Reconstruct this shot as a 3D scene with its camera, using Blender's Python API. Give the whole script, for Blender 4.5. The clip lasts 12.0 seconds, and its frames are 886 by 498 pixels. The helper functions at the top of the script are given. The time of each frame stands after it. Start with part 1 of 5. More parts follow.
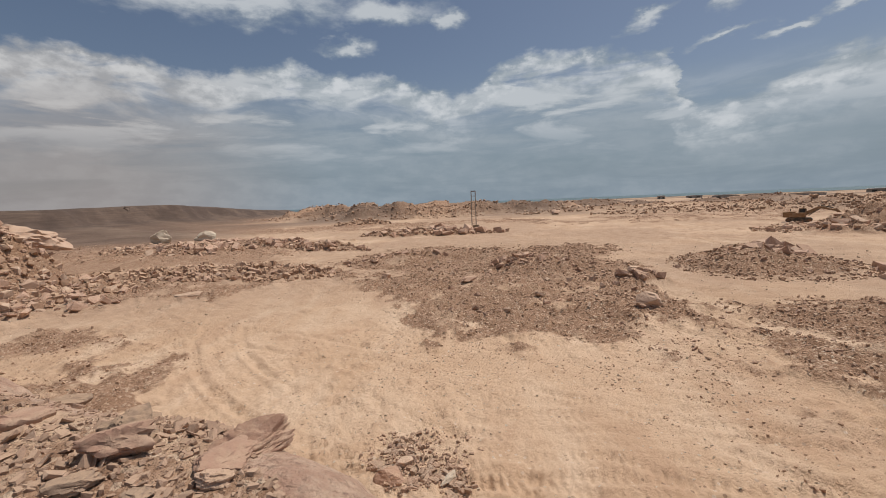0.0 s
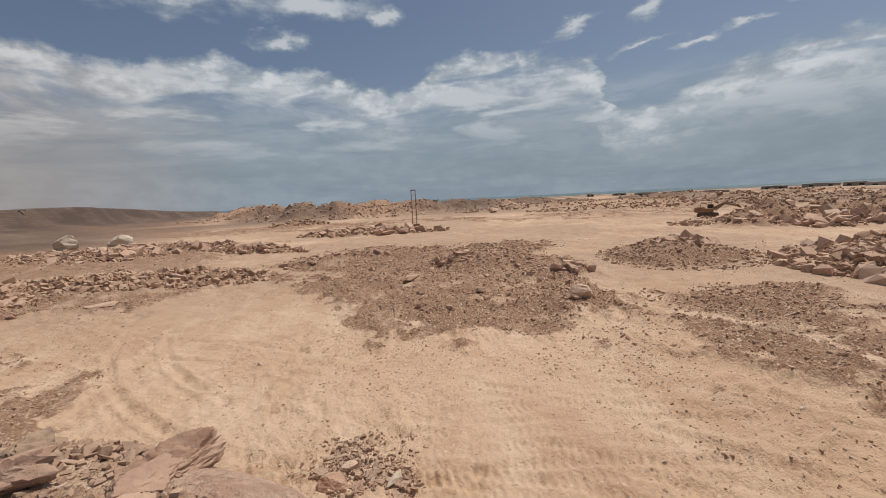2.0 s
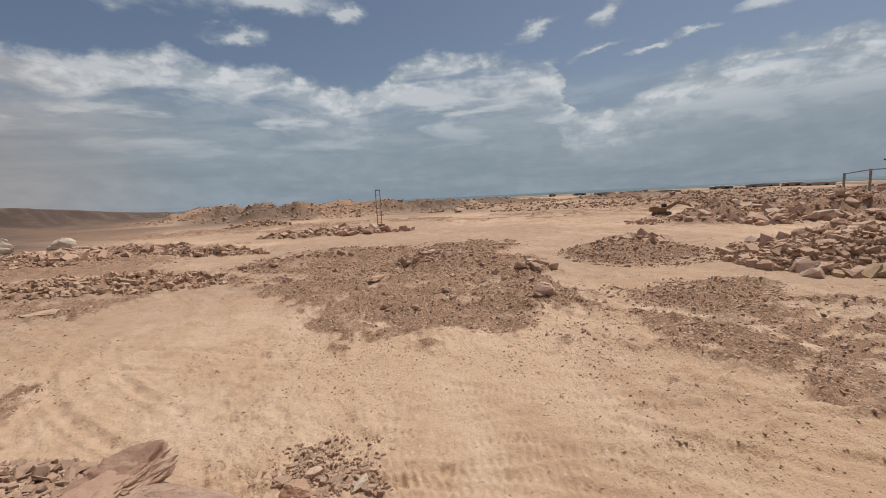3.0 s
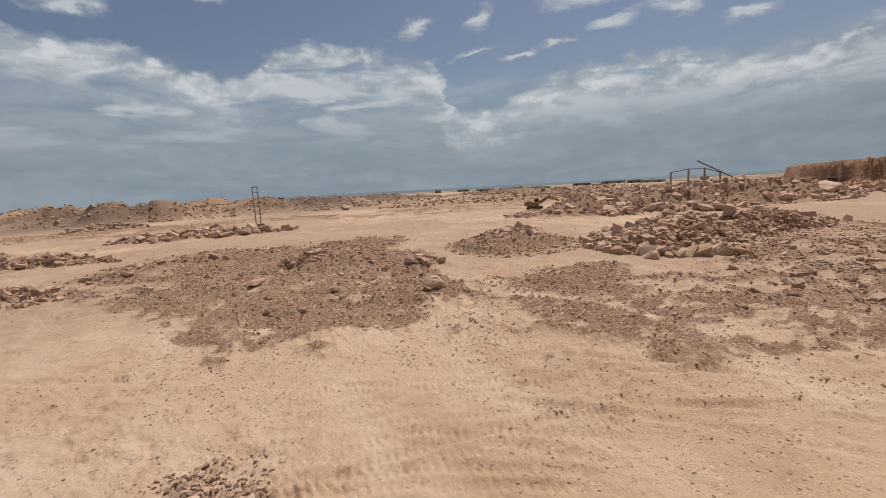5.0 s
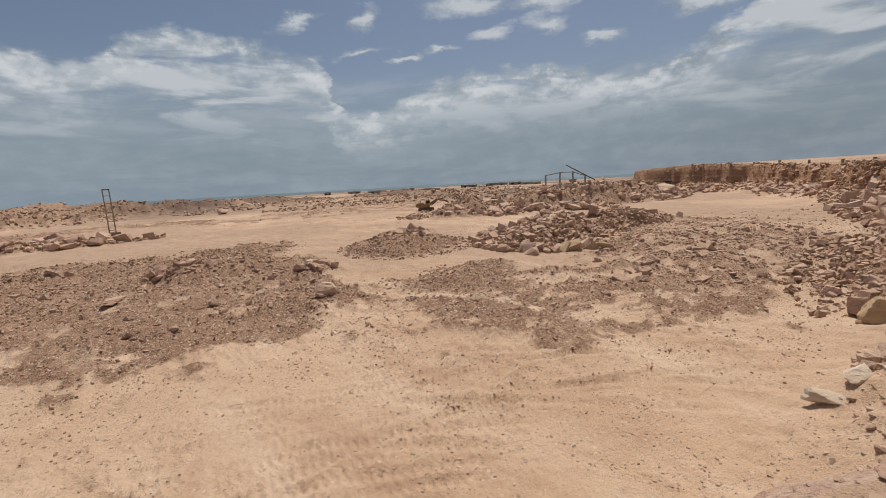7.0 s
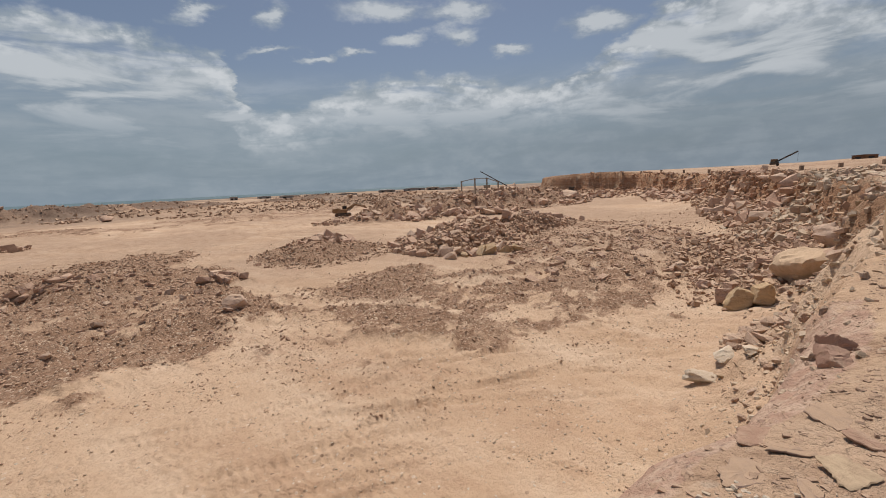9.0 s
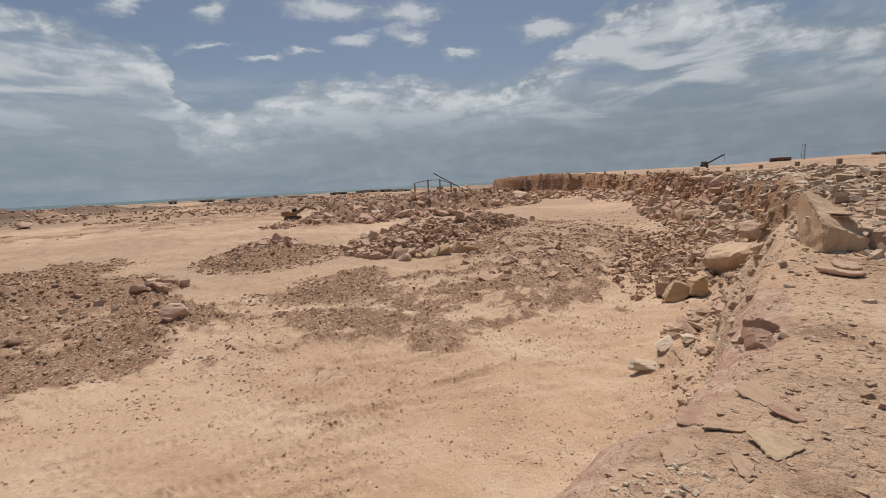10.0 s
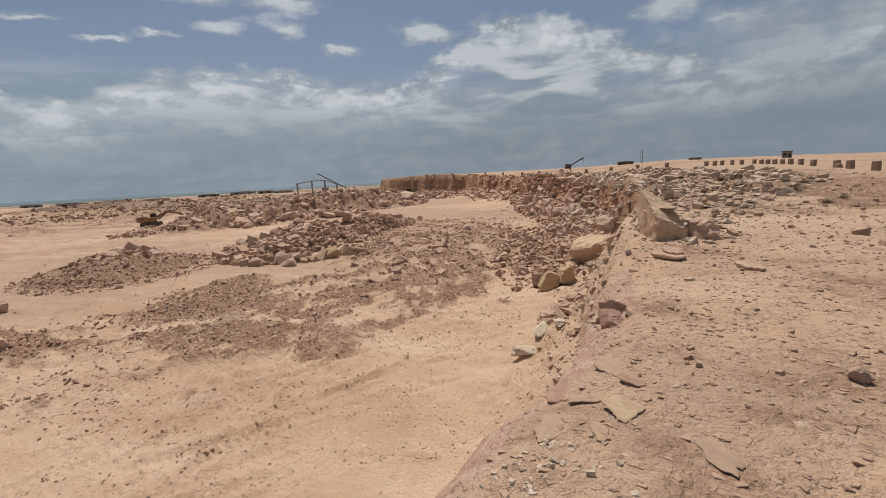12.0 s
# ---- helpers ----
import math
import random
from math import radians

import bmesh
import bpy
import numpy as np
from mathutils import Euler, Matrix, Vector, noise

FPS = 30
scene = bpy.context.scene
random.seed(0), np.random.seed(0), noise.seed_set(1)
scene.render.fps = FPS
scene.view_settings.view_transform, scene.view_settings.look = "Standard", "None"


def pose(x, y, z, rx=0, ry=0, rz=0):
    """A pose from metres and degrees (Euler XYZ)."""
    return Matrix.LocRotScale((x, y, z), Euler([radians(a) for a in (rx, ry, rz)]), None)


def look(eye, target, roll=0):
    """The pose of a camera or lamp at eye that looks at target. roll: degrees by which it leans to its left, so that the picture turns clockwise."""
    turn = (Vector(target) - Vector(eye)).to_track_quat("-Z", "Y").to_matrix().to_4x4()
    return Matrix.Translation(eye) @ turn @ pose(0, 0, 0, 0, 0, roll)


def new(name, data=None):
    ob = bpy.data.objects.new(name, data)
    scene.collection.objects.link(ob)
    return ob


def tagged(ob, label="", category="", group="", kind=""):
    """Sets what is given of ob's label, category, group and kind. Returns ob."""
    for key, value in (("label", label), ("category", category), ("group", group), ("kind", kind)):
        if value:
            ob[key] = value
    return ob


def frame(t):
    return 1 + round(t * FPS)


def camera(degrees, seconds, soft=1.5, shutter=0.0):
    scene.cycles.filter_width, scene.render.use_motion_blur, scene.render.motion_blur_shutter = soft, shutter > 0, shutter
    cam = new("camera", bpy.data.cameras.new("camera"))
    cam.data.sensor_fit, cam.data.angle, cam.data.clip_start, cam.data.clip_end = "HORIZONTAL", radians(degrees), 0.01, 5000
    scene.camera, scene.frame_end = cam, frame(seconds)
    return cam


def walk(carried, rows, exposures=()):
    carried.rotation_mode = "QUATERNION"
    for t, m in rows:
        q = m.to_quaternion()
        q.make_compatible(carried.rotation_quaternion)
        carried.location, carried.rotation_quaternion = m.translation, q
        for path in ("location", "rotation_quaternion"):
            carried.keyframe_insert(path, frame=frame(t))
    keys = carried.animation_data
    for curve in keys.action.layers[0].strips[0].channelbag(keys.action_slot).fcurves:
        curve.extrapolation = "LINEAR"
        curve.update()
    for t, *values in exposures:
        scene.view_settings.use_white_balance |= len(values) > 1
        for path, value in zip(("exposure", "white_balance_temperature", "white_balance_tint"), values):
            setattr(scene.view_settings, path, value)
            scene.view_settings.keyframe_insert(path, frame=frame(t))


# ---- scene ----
# ---- camera and walk ----
cam = camera(93.15, 12.0, soft=1.0)
EYE_H = 6.0
# seconds, turn to the right, tilt, lean (degrees), small sway of the eye (metres)
WALK = [
    (0, 0.00, -6.38, -2.41, 0.000, -0.000, -0.000),
    (0.5, 2.43, -6.57, -2.53, 0.006, 0.017, -0.030),
    (1, 4.54, -6.74, -2.69, 0.011, 0.018, -0.031),
    (1.5, 6.32, -6.80, -2.77, 0.008, 0.013, -0.029),
    (2, 8.04, -6.87, -2.86, 0.018, 0.020, -0.025),
    (2.5, 10.15, -6.90, -2.90, 0.023, 0.023, -0.039),
    (3, 12.75, -7.11, -2.91, 0.044, 0.032, -0.029),
    (5, 27.83, -8.35, -3.20, 0.085, 0.039, -0.059),
    (5.5, 31.96, -8.58, -3.31, 0.097, 0.031, -0.056),
    (6, 35.80, -8.75, -3.37, 0.092, 0.020, -0.043),
    (6.5, 39.30, -8.88, -3.30, 0.100, 0.040, -0.023),
    (7, 42.40, -8.92, -3.22, 0.092, 0.020, -0.009),
    (9, 53.56, -8.82, -2.82, 0.047, -0.013, 0.047),
    (9.5, 56.55, -8.82, -2.91, 0.070, 0.002, 0.012),
    (10, 59.83, -8.89, -3.03, 0.104, -0.019, -0.008),
    (10.5, 63.52, -9.07, -3.11, 0.106, -0.033, -0.008),
    (11, 67.54, -9.30, -3.12, 0.113, -0.042, -0.008),
    (11.5, 71.44, -9.51, -3.04, 0.151, -0.055, -0.022),
    (12, 74.92, -9.61, -3.08, 0.166, -0.077, -0.019),
]


def aim(turn, tilt, lean, dx, dy, dz):
    return pose(dx, dy, EYE_H + dz, 90 + tilt, 0, -turn) @ pose(0, 0, 0, 0, 0, lean)


walk(cam, [(t, aim(*row)) for t, *row in WALK])

# ---- world and sun ----
SUN_AZ, SUN_EL = 58.0, 66.0
world = bpy.data.worlds.new("desert_sky")
scene.world = world
world.use_nodes = True
wt = world.node_tree
wt.nodes.clear()


def wnode(kind, **props):
    n = wt.nodes.new(kind)
    for k, v in props.items():
        if k == "operation":
            n.operation = v
        elif k == "vector_type":
            n.vector_type = v
        elif k == "sky_type":
            n.sky_type = v
    return n


def wset(n, *args):
    for i, a in enumerate(args):
        if a is None:
            continue
        if isinstance(a, bpy.types.NodeSocket):
            wt.links.new(a, n.inputs[i])
        else:
            n.inputs[i].default_value = a
    return n


def wmath(op, a, b=None, c=None, clamp=False):
    n = wnode("ShaderNodeMath", operation=op)
    n.use_clamp = clamp
    wset(n, a, b, c)
    return n.outputs[0]


def wmix(fac, a, b):
    n = wt.nodes.new("ShaderNodeMix")
    n.data_type = "RGBA"
    for key, val in ((0, fac), (6, a), (7, b)):
        if isinstance(val, bpy.types.NodeSocket):
            wt.links.new(val, n.inputs[key])
        elif key == 0:
            n.inputs[0].default_value = val
        else:
            n.inputs[key].default_value = (*val, 1)
    return n.outputs[2]


def wramp(val, lo, hi):
    n = wt.nodes.new("ShaderNodeMapRange")
    n.interpolation_type = "SMOOTHSTEP"
    wset(n, val, lo, hi, 0.0, 1.0)
    return n.outputs[0]


def wnoise(vec, scale, detail, rough=0.55, lac=2.0, distort=0.0):
    n = wt.nodes.new("ShaderNodeTexNoise")
    wt.links.new(vec, n.inputs["Vector"])
    n.inputs["Scale"].default_value = scale
    n.inputs["Detail"].default_value = detail
    n.inputs["Roughness"].default_value = rough
    n.inputs["Lacunarity"].default_value = lac
    n.inputs["Distortion"].default_value = distort
    return n


def wmap(vec, loc=(0, 0, 0), rot=0.0, scale=(1, 1, 1), kind="POINT"):
    n = wnode("ShaderNodeMapping", vector_type=kind)
    wt.links.new(vec, n.inputs["Vector"])
    n.inputs["Location"].default_value = loc
    n.inputs["Rotation"].default_value = (0, 0, radians(rot))
    n.inputs["Scale"].default_value = scale
    return n.outputs[0]


tc = wt.nodes.new("ShaderNodeTexCoord")
sep = wt.nodes.new("ShaderNodeSeparateXYZ")
wt.links.new(tc.outputs["Generated"], sep.inputs[0])
sx, sy, sz = sep.outputs
az = wmath("MULTIPLY", wmath("ARCTAN2", sx, sy), 57.29578)
el = wmath("MULTIPLY", wmath("ARCSINE", sz), 57.29578)
comb = wt.nodes.new("ShaderNodeCombineXYZ")
wset(comb, az, el, 0.0)
ae = comb.outputs[0]
# soft warping of the cloud outlines
warp = wnoise(wmap(ae, scale=(0.22, 0.42, 1)), 1.0, 5.0, 0.6)
wv = wt.nodes.new("ShaderNodeVectorMath")
wv.operation = "MULTIPLY_ADD"
wt.links.new(warp.outputs["Color"], wv.inputs[0])
wv.inputs[1].default_value = (7.0, 3.6, 0)
wt.links.new(ae, wv.inputs[2])
shift = wmap(wv.outputs[0], loc=(-3.5, -1.8, 0))
# small clouds high over the bank: azimuth, elevation, half width, half height, tilt
CLOUDS = [
    (-24, 23.2, 17, 2.5, 3), (-6, 23.0, 8, 1.5, 4), (2.4, 22.2, 2.4, 1.3, 0), (-11.5, 19.3, 4.0, 1.0, 0),
    (26, 19.4, 3.0, 0.9, 18), (33.6, 16.5, 3.4, 0.55, 10), (34, 20.3, 2.4, 1.5, 20), (38.6, 16.0, 2.4, 0.5, 10),
    (47, 21.2, 6.5, 1.3, 0), (57, 18.4, 4.0, 1.2, 0), (63.4, 15.8, 2.4, 0.8, 0), (57, 20.8, 5, 1.3, 0),
    (74, 17.5, 4.0, 1.7, -6), (50, 17.8, 3.2, 0.8, 8), (44, 16.4, 2.6, 0.5, 0), (103, 16.9, 5, 1.6, 0), (109, 14.8, 3, 0.7, 0),
]
near_cloud = None
for ca, ce, cw, ch, ct in CLOUDS:
    ln = wt.nodes.new("ShaderNodeVectorMath")
    ln.operation = "LENGTH"
    wt.links.new(wmap(shift, loc=(ca, ce, 0), rot=ct, scale=(cw, ch, 1), kind="TEXTURE"), ln.inputs[0])
    d = ln.outputs["Value"]
    near_cloud = d if near_cloud is None else wmath("MINIMUM", near_cloud, d)
puff = wnoise(wmap(ae, scale=(0.19, 0.42, 1)), 1.0, 8.0, 0.58)
body = wmath("ADD", wmath("SUBTRACT", 1.12, near_cloud), wmath("MULTIPLY", wmath("SUBTRACT", puff.outputs[0], 0.5), 1.9))
wisps = wmath("MULTIPLY", wramp(body, -0.05, 0.95), 0.9)
# the long bank of cumulus: the height of its crest round the sky
CREST = [(-62, 15.5), (-44, 16.6), (-40, 17.3), (-31, 16.1), (-27, 15.8), (-19, 17.8), (-14, 16.5), (-8, 16.7), (-1.6, 15.3), (2, 13.7),
         (5, 15.0), (7.5, 17.0), (12.4, 18.4), (18, 17.7), (28.2, 16.0), (29.3, 12.4), (31, 9.9), (35, 10.5), (42, 13.1), (48, 14.2),
         (57, 13.8), (64, 12.6), (70, 12.3), (74, 14.0), (79, 17.6), (81.5, 19.5), (91, 18.6), (98, 15.6), (104, 12.6), (109, 11.3), (114, 12.3), (135, 12.0)]
crest = wt.nodes.new("ShaderNodeValToRGB")
sep_w = wt.nodes.new("ShaderNodeSeparateXYZ")
wt.links.new(shift, sep_w.inputs[0])
wt.links.new(wmath("DIVIDE", wmath("ADD", sep_w.outputs[0], 65.0), 205.0, clamp=True), crest.inputs[0])
stops = crest.color_ramp.elements
for k, (ca, ce) in enumerate(CREST):
    stop = stops[k] if k < 2 else stops.new((ca + 65) / 205)
    stop.position = (ca + 65) / 205
for stop in stops:
    ce = min(CREST, key=lambda q: abs((q[0] + 65) / 205 - stop.position))[1]
    stop.color = (ce / 25, ce / 25, ce / 25, 1)
top_el = wmath("MULTIPLY", crest.outputs[0], 25.0)
billow = wnoise(wmap(ae, scale=(0.34, 0.55, 1)), 1.0, 9.0, 0.56)
under = wmath("ADD", wmath("SUBTRACT", top_el, el), wmath("MULTIPLY", wmath("SUBTRACT", billow.outputs[0], 0.52), 4.2))
bank_c = wmath("MULTIPLY", wramp(under, -0.25, 1.3), wmath("MULTIPLY_ADD", wramp(el, 6.0, 11.0), 0.5, 0.45))
# openings of blue between the layers of the bank
layer = wnoise(wmap(ae, loc=(3, 7, 0), scale=(0.075, 0.30, 1)), 1.0, 7.0, 0.55, distort=0.4)
bank_c = wmath("MULTIPLY", bank_c, wmath("MULTIPLY_ADD", wramp(wmath("SUBTRACT", layer.outputs[0], wmath("MULTIPLY", wramp(under, 1.5, 5.0), 0.10)), 0.30, 0.46), 0.85, 0.15))
big = wmath("MAXIMUM", wisps, bank_c)
# thin streaked stratus low over the land, broken cloud high up and behind
streak = wnoise(wmap(ae, scale=(0.06, 0.36, 1)), 1.0, 7.0, 0.58, distort=0.5)
low = wmath("MULTIPLY", wramp(streak.outputs[0], 0.28, 0.6), wmath("MULTIPLY", wramp(el, 15.0, 8.0), 0.85))
high_noise = wnoise(tc.outputs["Generated"], 3.2, 8.0, 0.6)
high = wmath("MULTIPLY", wramp(high_noise.outputs[0], 0.5, 0.64), wmath("MULTIPLY", wramp(el, 24.0, 30.0), 0.85))
behind = wmath("MULTIPLY", wramp(high_noise.outputs[0], 0.46, 0.62), wramp(sy, 0.0, -0.5))
behind = wmath("MULTIPLY", behind, wramp(el, 4.0, 14.0))
cover = wmath("MAXIMUM", wmath("MAXIMUM", big, low), wmath("MAXIMUM", high, behind))

sky = wnode("ShaderNodeTexSky", sky_type="NISHITA")
sky.sun_disc = False
sky.sun_elevation = radians(SUN_EL)
sky.sun_rotation = radians(SUN_AZ)
sky.air_density, sky.dust_density, sky.ozone_density = 1.0, 1.2, 1.4
skym = wt.nodes.new("ShaderNodeVectorMath")
skym.operation = "MULTIPLY"
wt.links.new(sky.outputs[0], skym.inputs[0])
skym.inputs[1].default_value = (0.066, 0.062, 0.060)
# grey marine haze towards the horizon, warmer dust over the western land
haze_f = wramp(el, 17.0, 0.0)
dust = wramp(az, -12.0, -40.0)
dust = wmath("MULTIPLY", dust, wramp(el, 26.0, 8.0))
haze_c = wmix(dust, wmix(wramp(az, 30.0, 95.0), (0.196, 0.258, 0.318), (0.165, 0.212, 0.262)), (0.275, 0.255, 0.258))
clear = wmix(wmath("MULTIPLY", haze_f, 0.93), skym.outputs[0], haze_c)
shade = wmath("ADD", wmath("MULTIPLY", puff.outputs[0], 0.55), wmath("MULTIPLY", streak.outputs[0], 0.6))
lit = wramp(shade, 0.40, 0.78)
lit = wmath("MULTIPLY", lit, wramp(el, 2.0, 14.0))
crown = wmath("MULTIPLY", wramp(under, 0.2, 1.8), wmath("SUBTRACT", 1.0, wmath("MULTIPLY", wramp(under, 3.0, 8.0), 0.85)))
crown = wmath("MULTIPLY", crown, wmath("MULTIPLY_ADD", wramp(billow.outputs[0], 0.36, 0.66), 0.75, 0.25))
strips = wmath("MULTIPLY", wramp(layer.outputs[0], 0.42, 0.62), wmath("MULTIPLY", wramp(el, 3.0, 10.0), 0.72))
wisp_lit = wmath("MULTIPLY", wramp(body, 0.15, 0.9), 0.75)
lit = wmath("MAXIMUM", wmath("MULTIPLY", lit, 0.45), wmath("MAXIMUM", wmath("MAXIMUM", crown, strips), wisp_lit))
cloud_dark = wmix(dust, wmix(wramp(az, 30.0, 95.0), (0.245, 0.300, 0.350), (0.205, 0.250, 0.295)), (0.300, 0.282, 0.282))
cloud_lit = wmix(dust, wmix(wramp(az, 92.0, 112.0), (0.61, 0.635, 0.66), (0.44, 0.475, 0.505)), (0.60, 0.585, 0.575))
cloud_c = wmix(lit, cloud_dark, cloud_lit)
out_c = wmix(cover, clear, cloud_c)
bg = wt.nodes.new("ShaderNodeBackground")
wt.links.new(out_c, bg.inputs[0])
bg.inputs[1].default_value = 1.0
wo = wt.nodes.new("ShaderNodeOutputWorld")
wt.links.new(bg.outputs[0], wo.inputs[0])

sun = new("sun", bpy.data.lights.new("sun", "SUN"))
sun.data.energy, sun.data.angle, sun.data.color = 3.78, radians(0.6), (1.0, 0.93, 0.85)
_a, _e = radians(SUN_AZ), radians(SUN_EL)
sun.matrix_world = look((math.sin(_a) * math.cos(_e) * 50, math.cos(_a) * math.cos(_e) * 50, math.sin(_e) * 50), (0, 0, 0))

# ---- materials ----


class Mat:
    """A small builder of procedural materials in real-world metres."""

    def __init__(self, name, rough=0.9):
        self.m = bpy.data.materials.new(name)
        self.m.use_nodes = True
        self.t = self.m.node_tree
        self.b = self.t.nodes["Principled BSDF"]
        self.b.inputs["Roughness"].default_value = rough
        self.b.inputs["Specular IOR Level"].default_value = 0.25
        self.tc = self.t.nodes.new("ShaderNodeTexCoord").outputs["Object"]

    def link(self, a, b):
        self.t.links.new(a, b)

    def put(self, sock, v):
        if isinstance(v, bpy.types.NodeSocket):
            self.link(v, sock)
        elif isinstance(v, tuple) and len(v) == 3 and sock.type == "RGBA":
            sock.default_value = (*v, 1)
        else:
            sock.default_value = v

    def noise(self, scale, detail=4.0, rough=0.55, vec=None, distort=0.0):
        n = self.t.nodes.new("ShaderNodeTexNoise")
        self.link(vec or self.tc, n.inputs["Vector"])
        n.inputs["Scale"].default_value, n.inputs["Detail"].default_value = scale, detail
        n.inputs["Roughness"].default_value, n.inputs["Distortion"].default_value = rough, distort
        return n.outputs[0]

    def voronoi(self, scale, out="Color", vec=None, feature="F1"):
        n = self.t.nodes.new("ShaderNodeTexVoronoi")
        n.feature = feature
        self.link(vec or self.tc, n.inputs["Vector"])
        n.inputs["Scale"].default_value = scale
        return n.outputs[out]

    def mapped(self, scale, rot=(0, 0, 0)):
        n = self.t.nodes.new("ShaderNodeMapping")
        self.link(self.tc, n.inputs["Vector"])
        n.inputs["Scale"].default_value = scale
        n.inputs["Rotation"].default_value = [radians(a) for a in rot]
        return n.outputs[0]

    def mix(self, f, a, b, blend="MIX"):
        n = self.t.nodes.new("ShaderNodeMix")
        n.data_type, n.blend_type = "RGBA", blend
        self.put(n.inputs[0], f), self.put(n.inputs[6], a), self.put(n.inputs[7], b)
        return n.outputs[2]

    def math(self, op, a, b=0.0, c=0.0, clamp=False):
        n = self.t.nodes.new("ShaderNodeMath")
        n.operation, n.use_clamp = op, clamp
        for i, v in enumerate((a, b, c)):
            self.put(n.inputs[i], v)
        return n.outputs[0]

    def ramp(self, v, lo, hi, a=0.0, b=1.0):
        n = self.t.nodes.new("ShaderNodeMapRange")
        n.interpolation_type = "SMOOTHSTEP"
        for i, w in enumerate((v, lo, hi, a, b)):
            self.put(n.inputs[i], w)
        return n.outputs[0]

    def attr(self, name):
        n = self.t.nodes.new("ShaderNodeAttribute")
        n.attribute_name = name
        return n.outputs["Fac"]

    def chance(self, island=False):
        n = self.t.nodes.new("ShaderNodeNewGeometry" if island else "ShaderNodeObjectInfo")
        return n.outputs["Random Per Island" if island else "Random"]

    def up(self):
        n = self.t.nodes.new("ShaderNodeSeparateXYZ")
        g = self.t.nodes.new("ShaderNodeNewGeometry")
        self.link(g.outputs["Normal"], n.inputs[0])
        return n.outputs[2]

    def bump(self, h, strength=0.5, dist=0.02, normal=None):
        n = self.t.nodes.new("ShaderNodeBump")
        n.inputs["Strength"].default_value, n.inputs["Distance"].default_value = strength, dist
        self.link(h, n.inputs["Height"])
        if normal:
            self.link(normal, n.inputs["Normal"])
        return n.outputs[0]

    def done(self, colour, normal=None, metal=0.0):
        self.put(self.b.inputs["Base Color"], colour)
        if normal:
            self.link(normal, self.b.inputs["Normal"])
        self.b.inputs["Metallic"].default_value = metal
        return self.m


def ground_material():
    m = Mat("sand_and_rubble_ground", 0.95)
    n_big, n_mid, n_fine = m.noise(0.07, 4), m.noise(0.9, 6, 0.66), m.noise(14.0, 4, 0.7)
    n_clod = m.noise(3.2, 6, 0.72)
    n_drift = m.noise(0.35, 4, 0.6, m.mapped((1, 0.35, 1), (0, 0, 35)))
    sand = m.mix(m.ramp(n_big, 0.35, 0.65), (0.54, 0.365, 0.237), (0.60, 0.422, 0.288))
    sand = m.mix(m.ramp(n_drift, 0.42, 0.7), sand, (0.66, 0.49, 0.35))
    sand = m.mix(m.ramp(n_mid, 0.52, 0.74, 0, 0.6), sand, (0.43, 0.28, 0.182))
    sand = m.mix(m.ramp(n_clod, 0.54, 0.70, 0, 0.5), sand, (0.40, 0.262, 0.172))
    sand = m.mix(m.ramp(n_clod, 0.42, 0.28, 0, 0.55), sand, (0.68, 0.53, 0.40))
    sand = m.mix(m.ramp(n_fine, 0.50, 0.74, 0, 0.35), sand, (0.38, 0.25, 0.165))
    scuff = m.noise(0.28, 7, 0.68, m.mapped((1, 0.45, 1), (0, 0, -40)), 0.6)
    sand = m.mix(m.ramp(scuff, 0.50, 0.66, 0, 0.55), sand, (0.46, 0.295, 0.19))
    sand = m.mix(m.ramp(scuff, 0.42, 0.30, 0, 0.5), sand, (0.68, 0.505, 0.355))
    sand = m.mix(m.ramp(m.voronoi(30.0, "Distance"), 0.13, 0.06, 0, 0.4), sand, (0.30, 0.20, 0.14))
    # small stones, pale and dark, lying singly and in drifts
    sv = m.t.nodes.new("ShaderNodeSeparateColor")
    m.link(m.voronoi(5.0, "Color"), sv.inputs[0])
    spot = m.math("MULTIPLY", m.ramp(m.voronoi(5.0, "Distance"), 0.26, 0.18), m.ramp(sv.outputs[2], 0.45, 0.5))
    spot = m.math("MULTIPLY", spot, m.ramp(m.noise(0.6, 4, 0.7), 0.42, 0.6))
    speck = m.mix(m.ramp(sv.outputs[0], 0.35, 0.65), (0.24, 0.155, 0.105), (0.66, 0.53, 0.41))
    sand = m.mix(m.math("MULTIPLY", spot, 0.8), sand, speck)
    # packed, trodden soil; its darker tone also stands for dimmer light farther out
    earth = m.mix(m.ramp(n_mid, 0.35, 0.65), (0.42, 0.288, 0.2), (0.345, 0.23, 0.156))
    sand = m.mix(m.math("MULTIPLY", m.attr("soil"), 0.85), sand, earth)
    # broken stone: pebbles of many tones
    pv = m.t.nodes.new("ShaderNodeSeparateColor")
    m.link(m.voronoi(13.0, "Color"), pv.inputs[0])
    tone = m.mix(pv.outputs[0], (0.225, 0.13, 0.080), (0.43, 0.272, 0.178))
    tone = m.mix(m.ramp(pv.outputs[1], 0.82, 0.95), tone, (0.64, 0.49, 0.36))
    grav = m.mix(m.ramp(n_mid, 0.35, 0.62, 0.0, 0.6), tone, (0.31, 0.187, 0.119))
    grav = m.mix(m.ramp(m.noise(0.55, 5, 0.65, m.mapped((1, 0.3, 1), (0, 0, -25))), 0.52, 0.68, 0, 0.7), grav, sand)
    gv = m.attr("rubble")
    edge = m.math("ADD", gv, m.math("MULTIPLY", m.math("SUBTRACT", m.noise(0.8, 8, 0.75, m.mapped((1, 0.55, 1), (0, 0, -25))), 0.5), 1.3))
